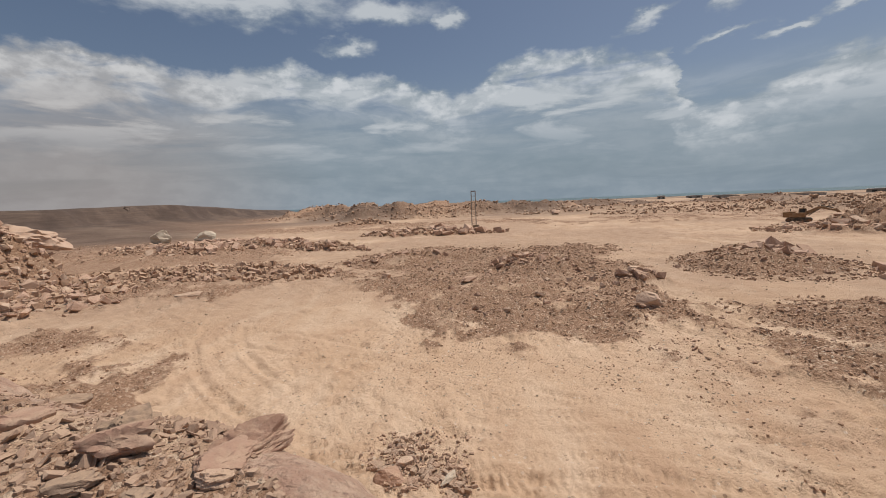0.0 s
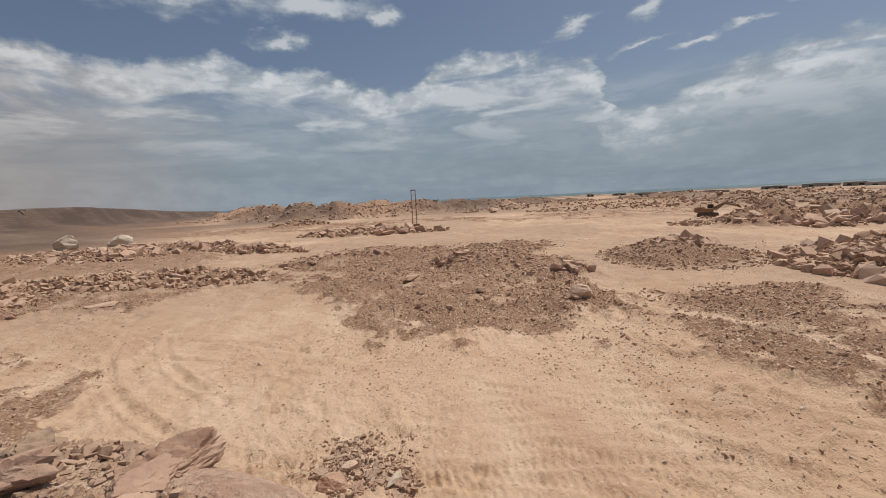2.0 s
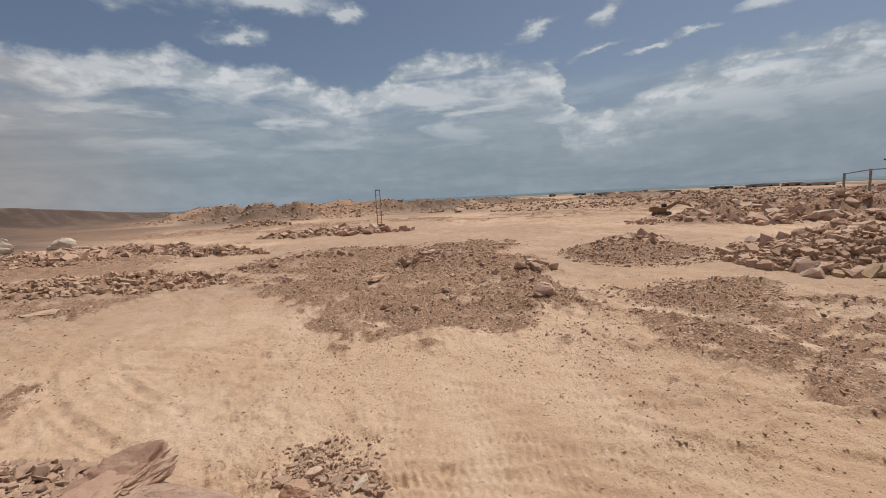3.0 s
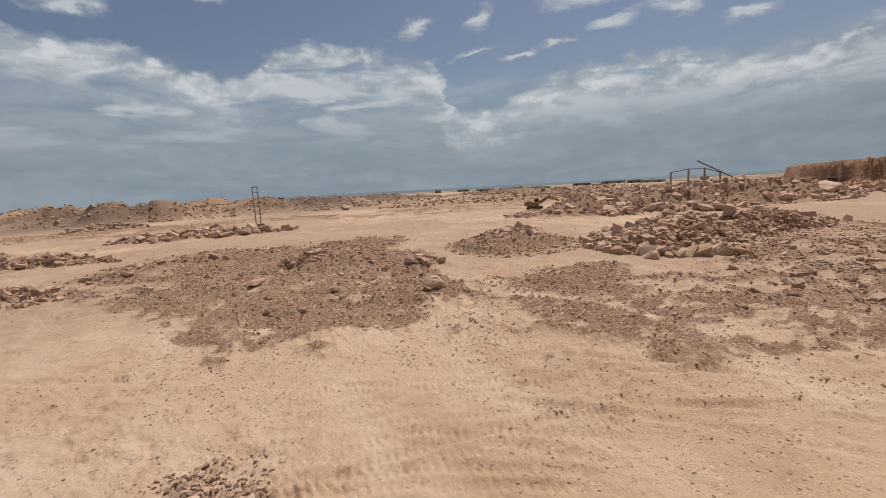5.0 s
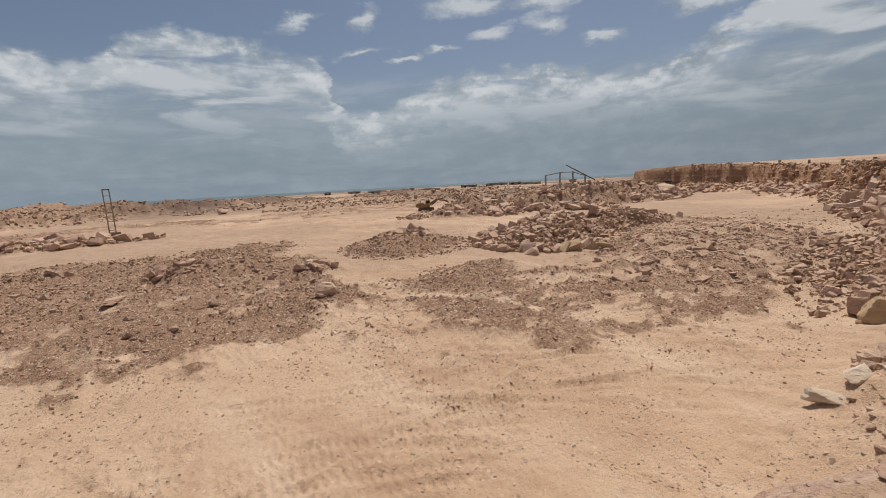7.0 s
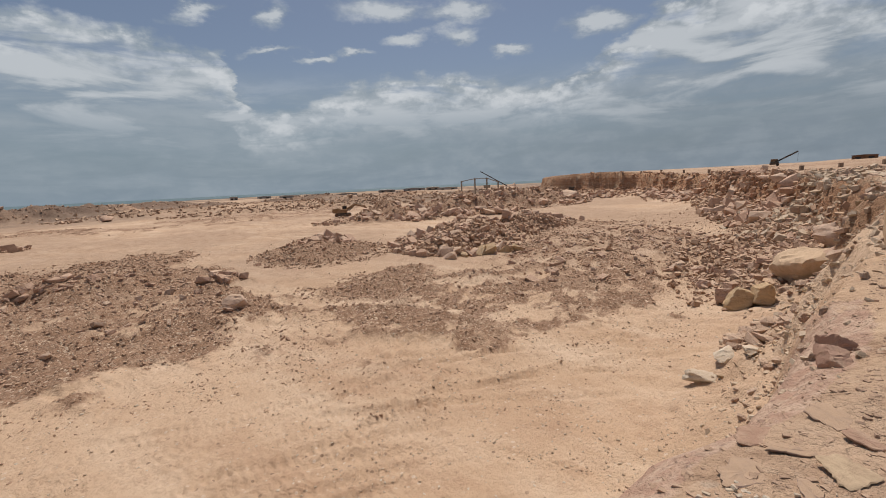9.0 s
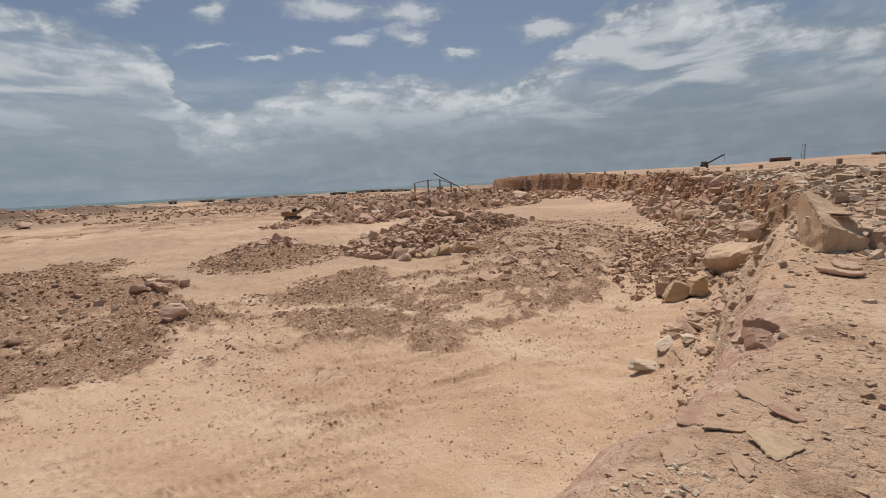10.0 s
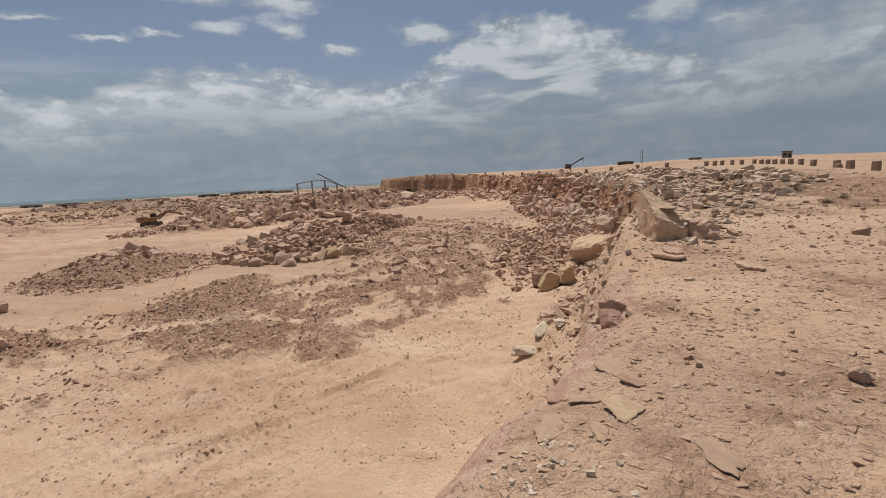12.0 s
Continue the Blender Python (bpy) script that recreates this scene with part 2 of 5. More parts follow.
    gm = m.math("MULTIPLY", m.ramp(edge, 0.36, 0.66), m.ramp(gv, 0.02, 0.2))
    col = m.mix(gm, sand, grav)
    # cliff rock with level beds
    bed = m.noise(1.0, 5, 0.6, m.mapped((0.12, 0.12, 2.2)))
    rock = m.mix(m.ramp(bed, 0.35, 0.65), (0.40, 0.212, 0.12), (0.50, 0.30, 0.18))
    rock = m.mix(m.ramp(m.noise(0.5, 5, 0.65), 0.5, 0.72), rock, (0.52, 0.37, 0.25))
    rock = m.mix(m.ramp(m.noise(2.5, 5, 0.7), 0.54, 0.72, 0, 0.6), rock, (0.20, 0.125, 0.08))
    col = m.mix(m.attr("cliff"), col, rock)
    # pink weathered ledge
    pk = m.mix(m.ramp(m.noise(3.5, 6, 0.68), 0.38, 0.62), (0.43, 0.27, 0.195), (0.54, 0.385, 0.285))
    pk = m.mix(m.ramp(m.noise(7.0, 5, 0.7), 0.62, 0.74, 0, 0.5), pk, (0.58, 0.47, 0.39))
    pk = m.mix(m.ramp(m.noise(11.0, 6, 0.75), 0.54, 0.68, 0, 0.7), pk, (0.20, 0.12, 0.095))
    pm = m.math("ADD", m.attr("ledge"), m.math("MULTIPLY", m.math("SUBTRACT", m.noise(5.0, 5, 0.65), 0.5), 0.8))
    col = m.mix(m.ramp(pm, 0.4, 0.6), col, pk)
    # dark rock and plain; in the west the colour also holds a cloud shadow
    dark_shade = m.mix(m.ramp(n_big, 0.4, 0.62), (0.088, 0.062, 0.050), (0.145, 0.103, 0.080))
    dark_shade = m.mix(m.ramp(bed, 0.4, 0.7, 0, 0.6), dark_shade, (0.062, 0.045, 0.038))
    col = m.mix(m.attr("dark"), col, dark_shade)
    h = m.math("ADD", m.math("MULTIPLY", n_fine, 0.32), m.math("MULTIPLY", n_mid, 1.0))
    h = m.math("ADD", h, m.math("MULTIPLY", n_clod, m.math("MULTIPLY_ADD", gm, 0.4, 0.8)))
    h = m.math("ADD", h, m.math("MULTIPLY", m.math("MULTIPLY", m.voronoi(13.0, "Distance"), -0.3), gm))
    h = m.math("ADD", h, m.math("MULTIPLY", m.noise(3.5, 6, 0.7), m.math("MULTIPLY", m.attr("cliff"), 3.0)))
    nb = m.bump(h, 1.0, 0.14)
    nb = m.bump(m.noise(45.0, 3, 0.7), 0.4, 0.015, nb)
    return m.done(col, nb)


def stone_material(name, a, b, c, island=False, bed=False, scale=1.0, dust=0.4):
    """Dusty broken rock: two tones by stone, stains, pale dust on the upper faces."""
    m = Mat(name, 0.92)
    r = m.chance(island)
    col = m.mix(r, a, b)
    col = m.mix(m.ramp(m.noise(1.6 * scale, 5, 0.65), 0.42, 0.68), col, c)
    col = m.mix(m.ramp(m.noise(7.0 * scale, 5, 0.7), 0.52, 0.72, 0, 0.55), col, tuple(x * 0.55 for x in a))
    if bed:
        col = m.mix(m.ramp(m.noise(1.0, 5, 0.6, m.mapped((0.5, 0.5, 9.0))), 0.48, 0.62, 0, 0.5), col, tuple(x * 0.7 for x in b))
    up = m.math("ADD", m.up(), m.math("MULTIPLY", m.math("SUBTRACT", m.noise(4.0 * scale, 4, 0.6), 0.5), 0.9))
    col = m.mix(m.ramp(up, 0.62, 1.05, 0, dust), col, (0.46, 0.315, 0.205))
    h = m.math("ADD", m.noise(5.0 * scale, 6, 0.7), m.math("MULTIPLY", m.noise(22.0 * scale, 3, 0.6), 0.35))
    return m.done(col, m.bump(h, 0.8, 0.06 / scale))


def paint_material(name, a, dirt=(0.30, 0.21, 0.14), rough=0.55, amount=0.55, metal=0.0):
    m = Mat(name, rough)
    col = m.mix(m.ramp(m.noise(1.4, 5, 0.65), 0.42, 0.7, 0, amount), a, dirt)
    col = m.mix(m.ramp(m.noise(9.0, 4, 0.7), 0.55, 0.75, 0, amount), col, tuple(x * 0.5 for x in a))
    return m.done(col, m.bump(m.noise(6.0, 4, 0.6), 0.2, 0.01), metal)


def water_material():
    m = Mat("hazy_sea", 0.6)
    col = m.mix(m.noise(0.004, 4, 0.6, m.mapped((1, 1, 1))), (0.07, 0.115, 0.13), (0.11, 0.165, 0.18))
    return m.done(col, m.bump(m.noise(0.2, 4, 0.6), 0.25, 0.3))


def shrub_material():
    m = Mat("dry_shrub_twigs", 0.9)
    return m.done(m.mix(m.chance(True), (0.19, 0.14, 0.10), (0.30, 0.225, 0.16)))


MAT_GROUND = ground_material()
MAT_BROWN = stone_material("brown_rubble_stone", (0.40, 0.25, 0.178), (0.58, 0.40, 0.302), (0.52, 0.345, 0.25), scale=0.7, dust=0.35)
MAT_PALE = stone_material("pale_limestone", (0.50, 0.35, 0.262), (0.64, 0.475, 0.362), (0.50, 0.345, 0.25), scale=1.2)
MAT_CREAM = stone_material("cream_limestone_chips", (0.56, 0.48, 0.38), (0.66, 0.58, 0.47), (0.50, 0.40, 0.30), scale=2.5)
MAT_YELLOW = stone_material("yellow_sandstone", (0.45, 0.30, 0.17), (0.52, 0.37, 0.22), (0.50, 0.38, 0.26), scale=0.8, bed=True)
MAT_PINK = stone_material("pink_sandstone", (0.30, 0.175, 0.125), (0.40, 0.25, 0.185), (0.45, 0.31, 0.225), scale=4.0, dust=0.25)
MAT_SLATE = stone_material("grey_green_slab_rock", (0.23, 0.163, 0.118), (0.31, 0.222, 0.163), (0.39, 0.275, 0.20), scale=4.0, dust=0.5)
MAT_CHIP = stone_material("mixed_stone_chips", (0.28, 0.172, 0.112), (0.60, 0.425, 0.303), (0.41, 0.262, 0.174), island=True, scale=4.0)
MAT_FLAKE = stone_material("brown_rock_flakes", (0.27, 0.175, 0.125), (0.50, 0.35, 0.255), (0.40, 0.27, 0.195), island=True, scale=5.0)
MAT_SANDCHIP = stone_material("pale_sand_stones", (0.36, 0.26, 0.18), (0.66, 0.56, 0.44), (0.46, 0.34, 0.24), island=True, scale=4.0)
MAT_CLIFF = stone_material("orange_brown_cliff_rock", (0.34, 0.19, 0.12), (0.50, 0.31, 0.205), (0.43, 0.26, 0.165), island=True, scale=0.8)
MAT_STRATA = stone_material("bedded_plateau_slabs", (0.46, 0.31, 0.225), (0.60, 0.43, 0.325), (0.52, 0.36, 0.26), scale=1.0, bed=True)
MAT_TAN = stone_material("tan_flagstone", (0.50, 0.37, 0.245), (0.56, 0.42, 0.285), (0.44, 0.315, 0.21), scale=5.0, dust=0.15)
MAT_LILAC = stone_material("lilac_grey_bed", (0.25, 0.175, 0.14), (0.34, 0.24, 0.19), (0.40, 0.275, 0.20), scale=7.0, dust=0.7)
MAT_OUTCROP = stone_material("pale_yellow_outcrop", (0.56, 0.40, 0.265), (0.60, 0.44, 0.30), (0.50, 0.35, 0.23), scale=1.6, dust=0.3)
MAT_BLOCK = stone_material("weathered_concrete_block", (0.24, 0.175, 0.125), (0.31, 0.23, 0.17), (0.27, 0.20, 0.145), scale=2.0)
MAT_YPAINT = paint_material("dusty_yellow_paint", (0.25, 0.145, 0.075), (0.33, 0.22, 0.145), 0.8, 0.95)
MAT_STEEL = paint_material("dark_dusty_steel", (0.05, 0.045, 0.04), rough=0.6)
MAT_RUST = paint_material("rusty_steel", (0.16, 0.085, 0.05), (0.25, 0.16, 0.10), 0.75)
MAT_WHITE = paint_material("white_sheet_roof", (0.72, 0.70, 0.66), (0.5, 0.43, 0.35), 0.6, 0.3)
# dark walls of the far sheds, greyed and lightened to carry distance haze
MAT_WALL = paint_material("hazed_block_wall", (0.36, 0.33, 0.31), (0.40, 0.34, 0.30), 0.9)
MAT_RENDER = paint_material("grey_rendered_wall", (0.30, 0.26, 0.22), (0.22, 0.17, 0.13), 0.9)
MAT_GLASS = paint_material("dark_dusty_glass", (0.03, 0.035, 0.04), (0.12, 0.10, 0.08), 0.2, 0.4)
MAT_SEA = water_material()
MAT_SHRUB = shrub_material()

# ---- terrain ----


def lattice(ix, iy, seed):
    h = (ix.astype(np.int64) * 374761393 + iy.astype(np.int64) * 668265263 + seed * 1442695041) & 0xFFFFFFFF
    h = ((h ^ (h >> 13)) * 1274126177) & 0xFFFFFFFF
    return ((h ^ (h >> 16)) & 0xFFFF) / 65535.0


def vnoise(x, y, seed):
    ix, iy = np.floor(x), np.floor(y)
    fx, fy = x - ix, y - iy
    ux, uy = fx * fx * fx * (fx * (fx * 6 - 15) + 10), fy * fy * fy * (fy * (fy * 6 - 15) + 10)
    a, b = lattice(ix, iy, seed), lattice(ix + 1, iy, seed)
    c, d = lattice(ix, iy + 1, seed), lattice(ix + 1, iy + 1, seed)
    return (a + (b - a) * ux) * (1 - uy) + (c + (d - c) * ux) * uy - 0.5


def fbm(x, y, size, octaves=4, seed=0, gain=0.5):
    out, amp, s = 0.0, 1.0, 1.0 / size
    for k in range(octaves):
        out = out + amp * vnoise(x * s + 17.3 * k, y * s - 9.1 * k, seed + k * 31)
        amp, s = amp * gain, s * 2.03
    return out


def ridged(x, y, size, octaves=4, seed=0):
    out, amp, s = 0.0, 1.0, 1.0 / size
    for k in range(octaves):
        out = out + amp * (0.5 - np.abs(2 * vnoise(x * s + 5.7 * k, y * s + 3.9 * k, seed + k * 57)))
        amp, s = amp * 0.55, s * 2.1
    return out


def step(v, lo, hi):
    t = np.clip((v - lo) / (hi - lo), 0, 1)
    return t * t * (3 - 2 * t)


# edge of the plateau on which the eye stands; the plateau lies to the south
RIM = [(-3000, 500), (-300, 60), (-120, 30), (-60, 18), (-30, 11), (-14, 7.2), (-8, 5.6), (-4.5, 4.2), (-2.5, 3.55),
       (-1.5, 3.25), (-0.66, 2.72), (-0.1, 2.1), (0.6, 1.6), (1.35, 1.12), (2.0, 0.68), (2.9, 0.4), (3.75, -0.04),
       (4.7, -0.42), (6.3, -0.9), (10, -1.75), (18, -3.3), (28, -5.2), (37, -6.0), (48, -5.5), (60, -4.5), (74, -1.5),
       (92, 5), (112, 13), (128, 26), (134, 38), (136, 50), (150, 62), (220, 78), (400, 90), (3000, 300)]
PLATEAU = RIM + [(3000, -3000), (-3000, -3000)]
# dark scarp far to the north-west, its cloud shadow put into the ground colour
SCARP = [(-3000, 100), (-210, 90), (-140, 122), (-122, 150), (-150, 262), (-158, 400), (-190, 560), (-500, 1100), (-3000, 2600)]


def side(x, y, line, closed):
    """Signed distance to an outline, positive inside."""
    best = np.full(x.shape, 1e18)
    inside = np.zeros(x.shape, bool)
    ring = closed
    for k, (ax, ay) in enumerate(ring):
        bx, by = ring[(k + 1) % len(ring)]
        if k < len(line) - 1:
            dx, dy = bx - ax, by - ay
            t = np.clip(((x - ax) * dx + (y - ay) * dy) / (dx * dx + dy * dy), 0, 1)
            best = np.minimum(best, (x - ax - t * dx) ** 2 + (y - ay - t * dy) ** 2)
        cross = (ay > y) != (by > y)
        with np.errstate(divide="ignore", invalid="ignore"):
            inside ^= cross & (x < (bx - ax) * (y - ay) / (by - ay + 1e-12) + ax)
    return np.sqrt(best) * np.where(inside, 1, -1)


def oval(x, y, cx, cy, rx, ry, turn=0.0, rag=0.25, seed=3, soft=1.0):
    """1 in the middle of a ragged oval, 0 at its edge and outside."""
    c, s = math.cos(radians(turn)), math.sin(radians(turn))
    u, v = ((x - cx) * c + (y - cy) * s) / rx, (-(x - cx) * s + (y - cy) * c) / ry
    d = np.sqrt(u * u + v * v) + rag * fbm(x, y, min(rx, ry) * 0.6, 4, seed)
    return step(1 - d, 0.0, soft)


# heaps of quarried stone: centre, half sizes, turn, height
HEAPS = {
    "centre": (25.6, 33.4, 6.8, 8.2, -36, 1.2),
    "near_east": (34.5, 23.5, 8.0, 6.6, 33, 1.9),
    "east_ridge": (48, 22.5, 10.5, 4.2, -8, 1.6),
    "great": (79, 49, 36, 13.0, -22, 3.9),
    "pole_row": (-2, 82, 15, 3.6, -5, 1.2),
    "west_row": (-27, 67, 22, 2.8, -37, 0.9),
    "west_strip": (-22, 39, 13, 4.5, -12, 0.55),
    "west_blocks": (-42, 66, 14, 8, -25, 0.8),
}
# rough ground churned with gravel: outline, ragged edge, height, how much of the sand it hides
GRAVEL = {
    "main": ([(-9.8, 43), (-7, 50), (-1, 52.5), (6, 48.5), (14, 52), (20, 50.5), (14.6, 38), (14.4, 28), (11.8, 21.5), (9.8, 16.4),
              (6.5, 16.3), (2.5, 16.5), (0.2, 18.8), (-2.5, 23), (-4.2, 28), (-5.2, 35)], 2.6, 0.28, 1.0),
    "churned": ([(8.6, 15.6), (11.5, 18), (14.5, 22), (20.3, 20.4), (24, 14), (36, 16.5), (43, 10.5), (40, 1.5), (30, 0.8), (21.5, 2.2),
                 (17.5, 3.4), (14.6, 5.4), (12, 6.6), (10.4, 8.6), (9.2, 11.5)], 1.8, 0.16, 0.58),
    "east": ([(34, 17), (47, 19), (60, 19), (57, 11), (46, 4.5), (40, 0), (33, 4), (30, 11)], 3.0, 0.2, 0.56),
    "foot_of_cliff": ([(26, 2.5), (36, 4.5), (46, 1), (60, -1), (80, 6), (100, 16), (96, 8), (60, -8), (28, -6), (22, -2)], 2.5, 0.3, 0.8),
    "west_strip": ([(-26, 24), (-25.5, 27), (-21, 28.5), (-18, 28.8), (-14.3, 34), (-10.5, 40.5), (-15, 44), (-22, 43.5), (-26.5, 40), (-37, 39), (-42, 38), (-36, 26)], 2.4, 0.3, 0.95),
    "west_band": ([(-60, 56), (-48, 53), (-40, 55), (-21.5, 55.5), (-14, 63), (-18, 74), (-28, 70), (-44, 68), (-66, 84), (-90, 80)], 4.0, 0.3, 0.8),
    "south_bits": ([(-16, 9.5), (-12.5, 12), (-12, 16), (-15, 20), (-20, 22), (-26, 16)], 2.6, 0.12, 0.6),
    "far_band": ([(28, 96), (60, 84), (95, 96), (90, 112), (50, 116), (20, 112)], 7.0, 0.2, 0.6),
    "north_band": ([(-45, 108), (-10, 104), (28, 118), (24, 130), (-20, 132), (-50, 124)], 7.0, 0.3, 0.8),
}
# low swells of stony ground: centre, half sizes, turn, height
SWELLS = [(8.2, 34.5, 5.2, 2.0, -12, 0.75), (9.6, 20.6, 2.8, 2.2, -40, 0.55), (-3.5, 43.5, 6.0, 2.2, 8, 0.8), (4.5, 44.5, 4.5, 1.6, 0, 0.45), (13, 28, 2.2, 1.4, 0, 0.4),
          (20.5, 19.2, 3.6, 1.0, -25, 0.3), (12.5, 10.5, 4.0, 0.7, -60, 0.22), (24.0, 12.5, 5.0, 0.9, -24, 0.25)]
MOUNDS = [(-52, 215, 28, 13, 7.0), (-18, 185, 34, 13, 6.3), (-2, 168, 16, 9, 4.6), (14, 190, 26, 12, 5.4), (45, 215, 30, 14, 4.6),
          (-80, 260, 30, 16, 7.0), (95, 240, 40, 15, 3.6), (150, 210, 40, 14, 3.2), (70, 330, 60, 20, 3.0), (-25, 128, 8, 4, 1.6),
          (120, 130, 20, 7, 2.4), (150, 135, 26, 8, 3.0), (118, 165, 18, 7, 2.4), (185, 160, 30, 9, 2.8), (100, 118, 26, 4, 1.5), (70, 128, 22, 4, 1.4), (130, 105, 24, 5, 1.9), (165, 95, 24, 6, 2.6), (125, 50, 10, 7, 4.2), (60, 165, 26, 6, 2.2), (105, 195, 36, 8, 2.4), (190, 120, 26, 7, 2.6), (0, 270, 50, 18, 5.6), (-34, 200, 20, 10, 6.6)]
# wheel tracks: centre of the turning circle, radius, first and last direction (degrees)
TRACKS = [(6, 27, 17.5, 185, 330), (6, 27, 19.4, 185, 330), (2, -8, 16.4, 25, 120), (2, -8, 18.3, 25, 120), (-30, -25, 48, 15, 75),
          (-30, -25, 50, 15, 75), (25, 30, 13, 150, 260), (25, 30, 14.9, 150, 260), (-40, 60, 60, 290, 345), (-40, 60, 61.9, 290, 345),
          (60, 60, 44, 180, 250), (60, 60, 46, 180, 250), (8, -30, 41, 50, 110), (8, -30, 42.8, 50, 110), (45, -60, 76, 80, 125),
          (20, 66, 22, 190, 300), (20, 66, 24, 190, 300), (0, 0, 11.0, 20, 60), (-3, -2, 15.6, 40, 75), (-4, -6, 15.0, 28, 92), (-4, -6, 16.9, 28, 92), (-4, -6, 15.5, 28, 92), (2, -4, 13.2, 20, 100),
          (2, -4, 15.1, 20, 100), (-6, -12, 27, 30, 70), (-6, -12, 28.9, 30, 70), (30, 20, 14, 170, 270), (30, 20, 16, 170, 270), (34, 28, 24, 190, 262), (34, 28, 26, 190, 262)]


def terrain(x, y, masks=False):
    r = np.hypot(x, y)
    az_ = np.degrees(np.arctan2(x, y))
    # quarry floor, sinking towards the sea
    z = -0.6 * step(r, 150, 420) - 8.2 * step(r, 420, 1500)
    z = z + 0.35 * fbm(x, y, 26, 3, 1) * step(r, 9, 40) + 1.6 * fbm(x, y, 60, 4, 2) * step(r, 130, 300) * (1 - step(r, 900, 1500))
    z = z + 0.10 * fbm(x, y, 2.2, 3, 5) + 0.10 * fbm(x, y, 0.55, 4, 6, 0.62) * (0.12 + 1.2 * step(fbm(x, y, 4, 4, 8, 0.6), -0.05, 0.35))
    rub = np.zeros(x.shape)
    # sand shows through in sweeps where wheels have turned
    sweep = np.hypot(x - 27, y - 27)
    turn_ = np.arctan2(y - 27, x - 27) * sweep
    ring = 0.9 * vnoise(sweep / 1.1 + vnoise(x / 4, y / 4, 131), turn_ / 9, 132) + 0.5 * vnoise(sweep / 0.4, turn_ / 6, 133)
    across, along = 0.95 * y - 0.31 * x, 0.95 * x + 0.31 * y
    ruts = 0.9 * vnoise(across / 0.5 + 1.5 * vnoise(x / 4, y / 4, 135), along / 3, 136) + 0.8 * vnoise(across / 0.25, along / 1.5, 137)
    bare = ring + (ruts - ring) * 0.5 * step(x, 13, 19) + 0.5 * fbm(x, y, 1.3, 4, 138, 0.65)
    clump = fbm(x, y, 3.4, 5, 134, 0.62)
    for k, (edge, rag, h, hide) in enumerate(GRAVEL.values()):
        o = step(side(x, y, edge + edge[:1], edge) + rag * (fbm(x, y, 5.0, 5, 11 + k, 0.7)) * 1.7, -2.3, 0.9 + 0.01 * r)
        z = z + h * o * (0.5 + 1.1 * fbm(x, y, 2.6, 5, 77, 0.6))
        thin = step(x + 0.5 * y, 15, 21) * (x > 8) * (y < 24)
        rub = np.maximum(rub, o * np.clip(0.95 * hide + (0.9 - 0.3 * thin) * clump + 1.15 * bare * thin, 0.0, 1.0))
        z = z + 0.09 * o * thin * bare
    for k, (cx, cy, rx, ry, turn, h) in enumerate(SWELLS):
        o = oval(x, y, cx, cy, rx * 1.2, ry * 1.3, turn, 0.3, 141 + k, 0.9)
        z = z + h * o * (1 + 0.5 * fbm(x, y, 1.5, 4, 78, 0.6))
        rub = np.maximum(rub, o)
    for k, (cx, cy, rx, ry, turn, h) in enumerate(HEAPS.values()):
        o = oval(x, y, cx, cy, rx * 1.08, ry * 1.08, turn, 0.3, 41 + k, 0.72)
        z = z + h * o * (0.75 + 0.8 * fbm(x, y, 4.0, 4, 88))
        rub = np.maximum(rub, step(o, 0.0, 0.25))
    lumps = step(rub, 0.05, 0.6)
    z = z + lumps * (0.13 * ridged(x, y, 0.8, 3, 21) + 0.20 * fbm(x, y, 1.6, 4, 22)) + lumps * 0.14 * vnoise((x * 0.42 + y * 0.9) / 0.55, (x * 0.9 - y * 0.42) / 4.0, 23)
    # wheel ruts pressed into the sand
    for cx, cy, rad, a0, a1 in TRACKS:
        d = np.hypot(x - cx, y - cy) - rad
        a = np.degrees(np.arctan2(y - cy, x - cx)) % 360
        on = step(a, a0, a0 + 8) * (1 - step(a, a1 - 8, a1)) * np.clip(0.5 + 1.6 * fbm(x, y, 4, 3, 91), 0, 1)
        prof = -np.exp(-((d / 0.17) ** 2)) + 0.55 * np.exp(-(((np.abs(d) - 0.3) / 0.11) ** 2))
        lug = 0.4 * np.sin(a * rad * 0.0174533 / 0.22 * 6.2832 + np.abs(d) * 9) * np.exp(-((d / 0.26) ** 2)) * (r < 26)
        z = z + np.where(r < 18, 0.085, 0.06) * np.clip(on, 0, 1.2) * (prof + lug)
    for k, (cx, cy, r0, r1, a0, a1) in enumerate(((6, 27, 13, 21, 185, 330), (2, -8, 13, 22, 20, 120), (-30, -25, 42, 54, 15, 75), (8, -30, 36, 46, 50, 110), (22, 32, 10, 20, 150, 260))):
        d = np.hypot(x - cx, y - cy)
        a = np.degrees(np.arctan2(y - cy, x - cx)) % 360
        on = step(d, r0, r0 + 1) * (1 - step(d, r1 - 1, r1)) * step(a, a0, a0 + 10) * (1 - step(a, a1 - 10, a1))
        band = vnoise(d / 0.22 + 0.8 * vnoise(x / 3, y / 3, 98 + k), a * d * 0.0174533 / 7.0, 99 + k) + 0.6 * vnoise(d / 0.9, a * d * 0.0174533 / 14.0, 109 + k)
        z = z + 0.030 * on * band * np.clip(0.4 + 2.2 * fbm(x, y, 5, 3, 119 + k), 0, 1)
    # spoil mounds behind the floor
    heap_far = np.zeros(x.shape)
    for k, (cx, cy, rx, ry, h) in enumerate(MOUNDS):
        o = oval(x, y, cx, cy, rx * 1.25, ry * 1.5, 0, 0.5, 61 + k, 1.0)
        heap_far = np.maximum(heap_far, h * o * (1 + 0.5 * fbm(x, y, 9, 4, 71)))
    z = z + heap_far
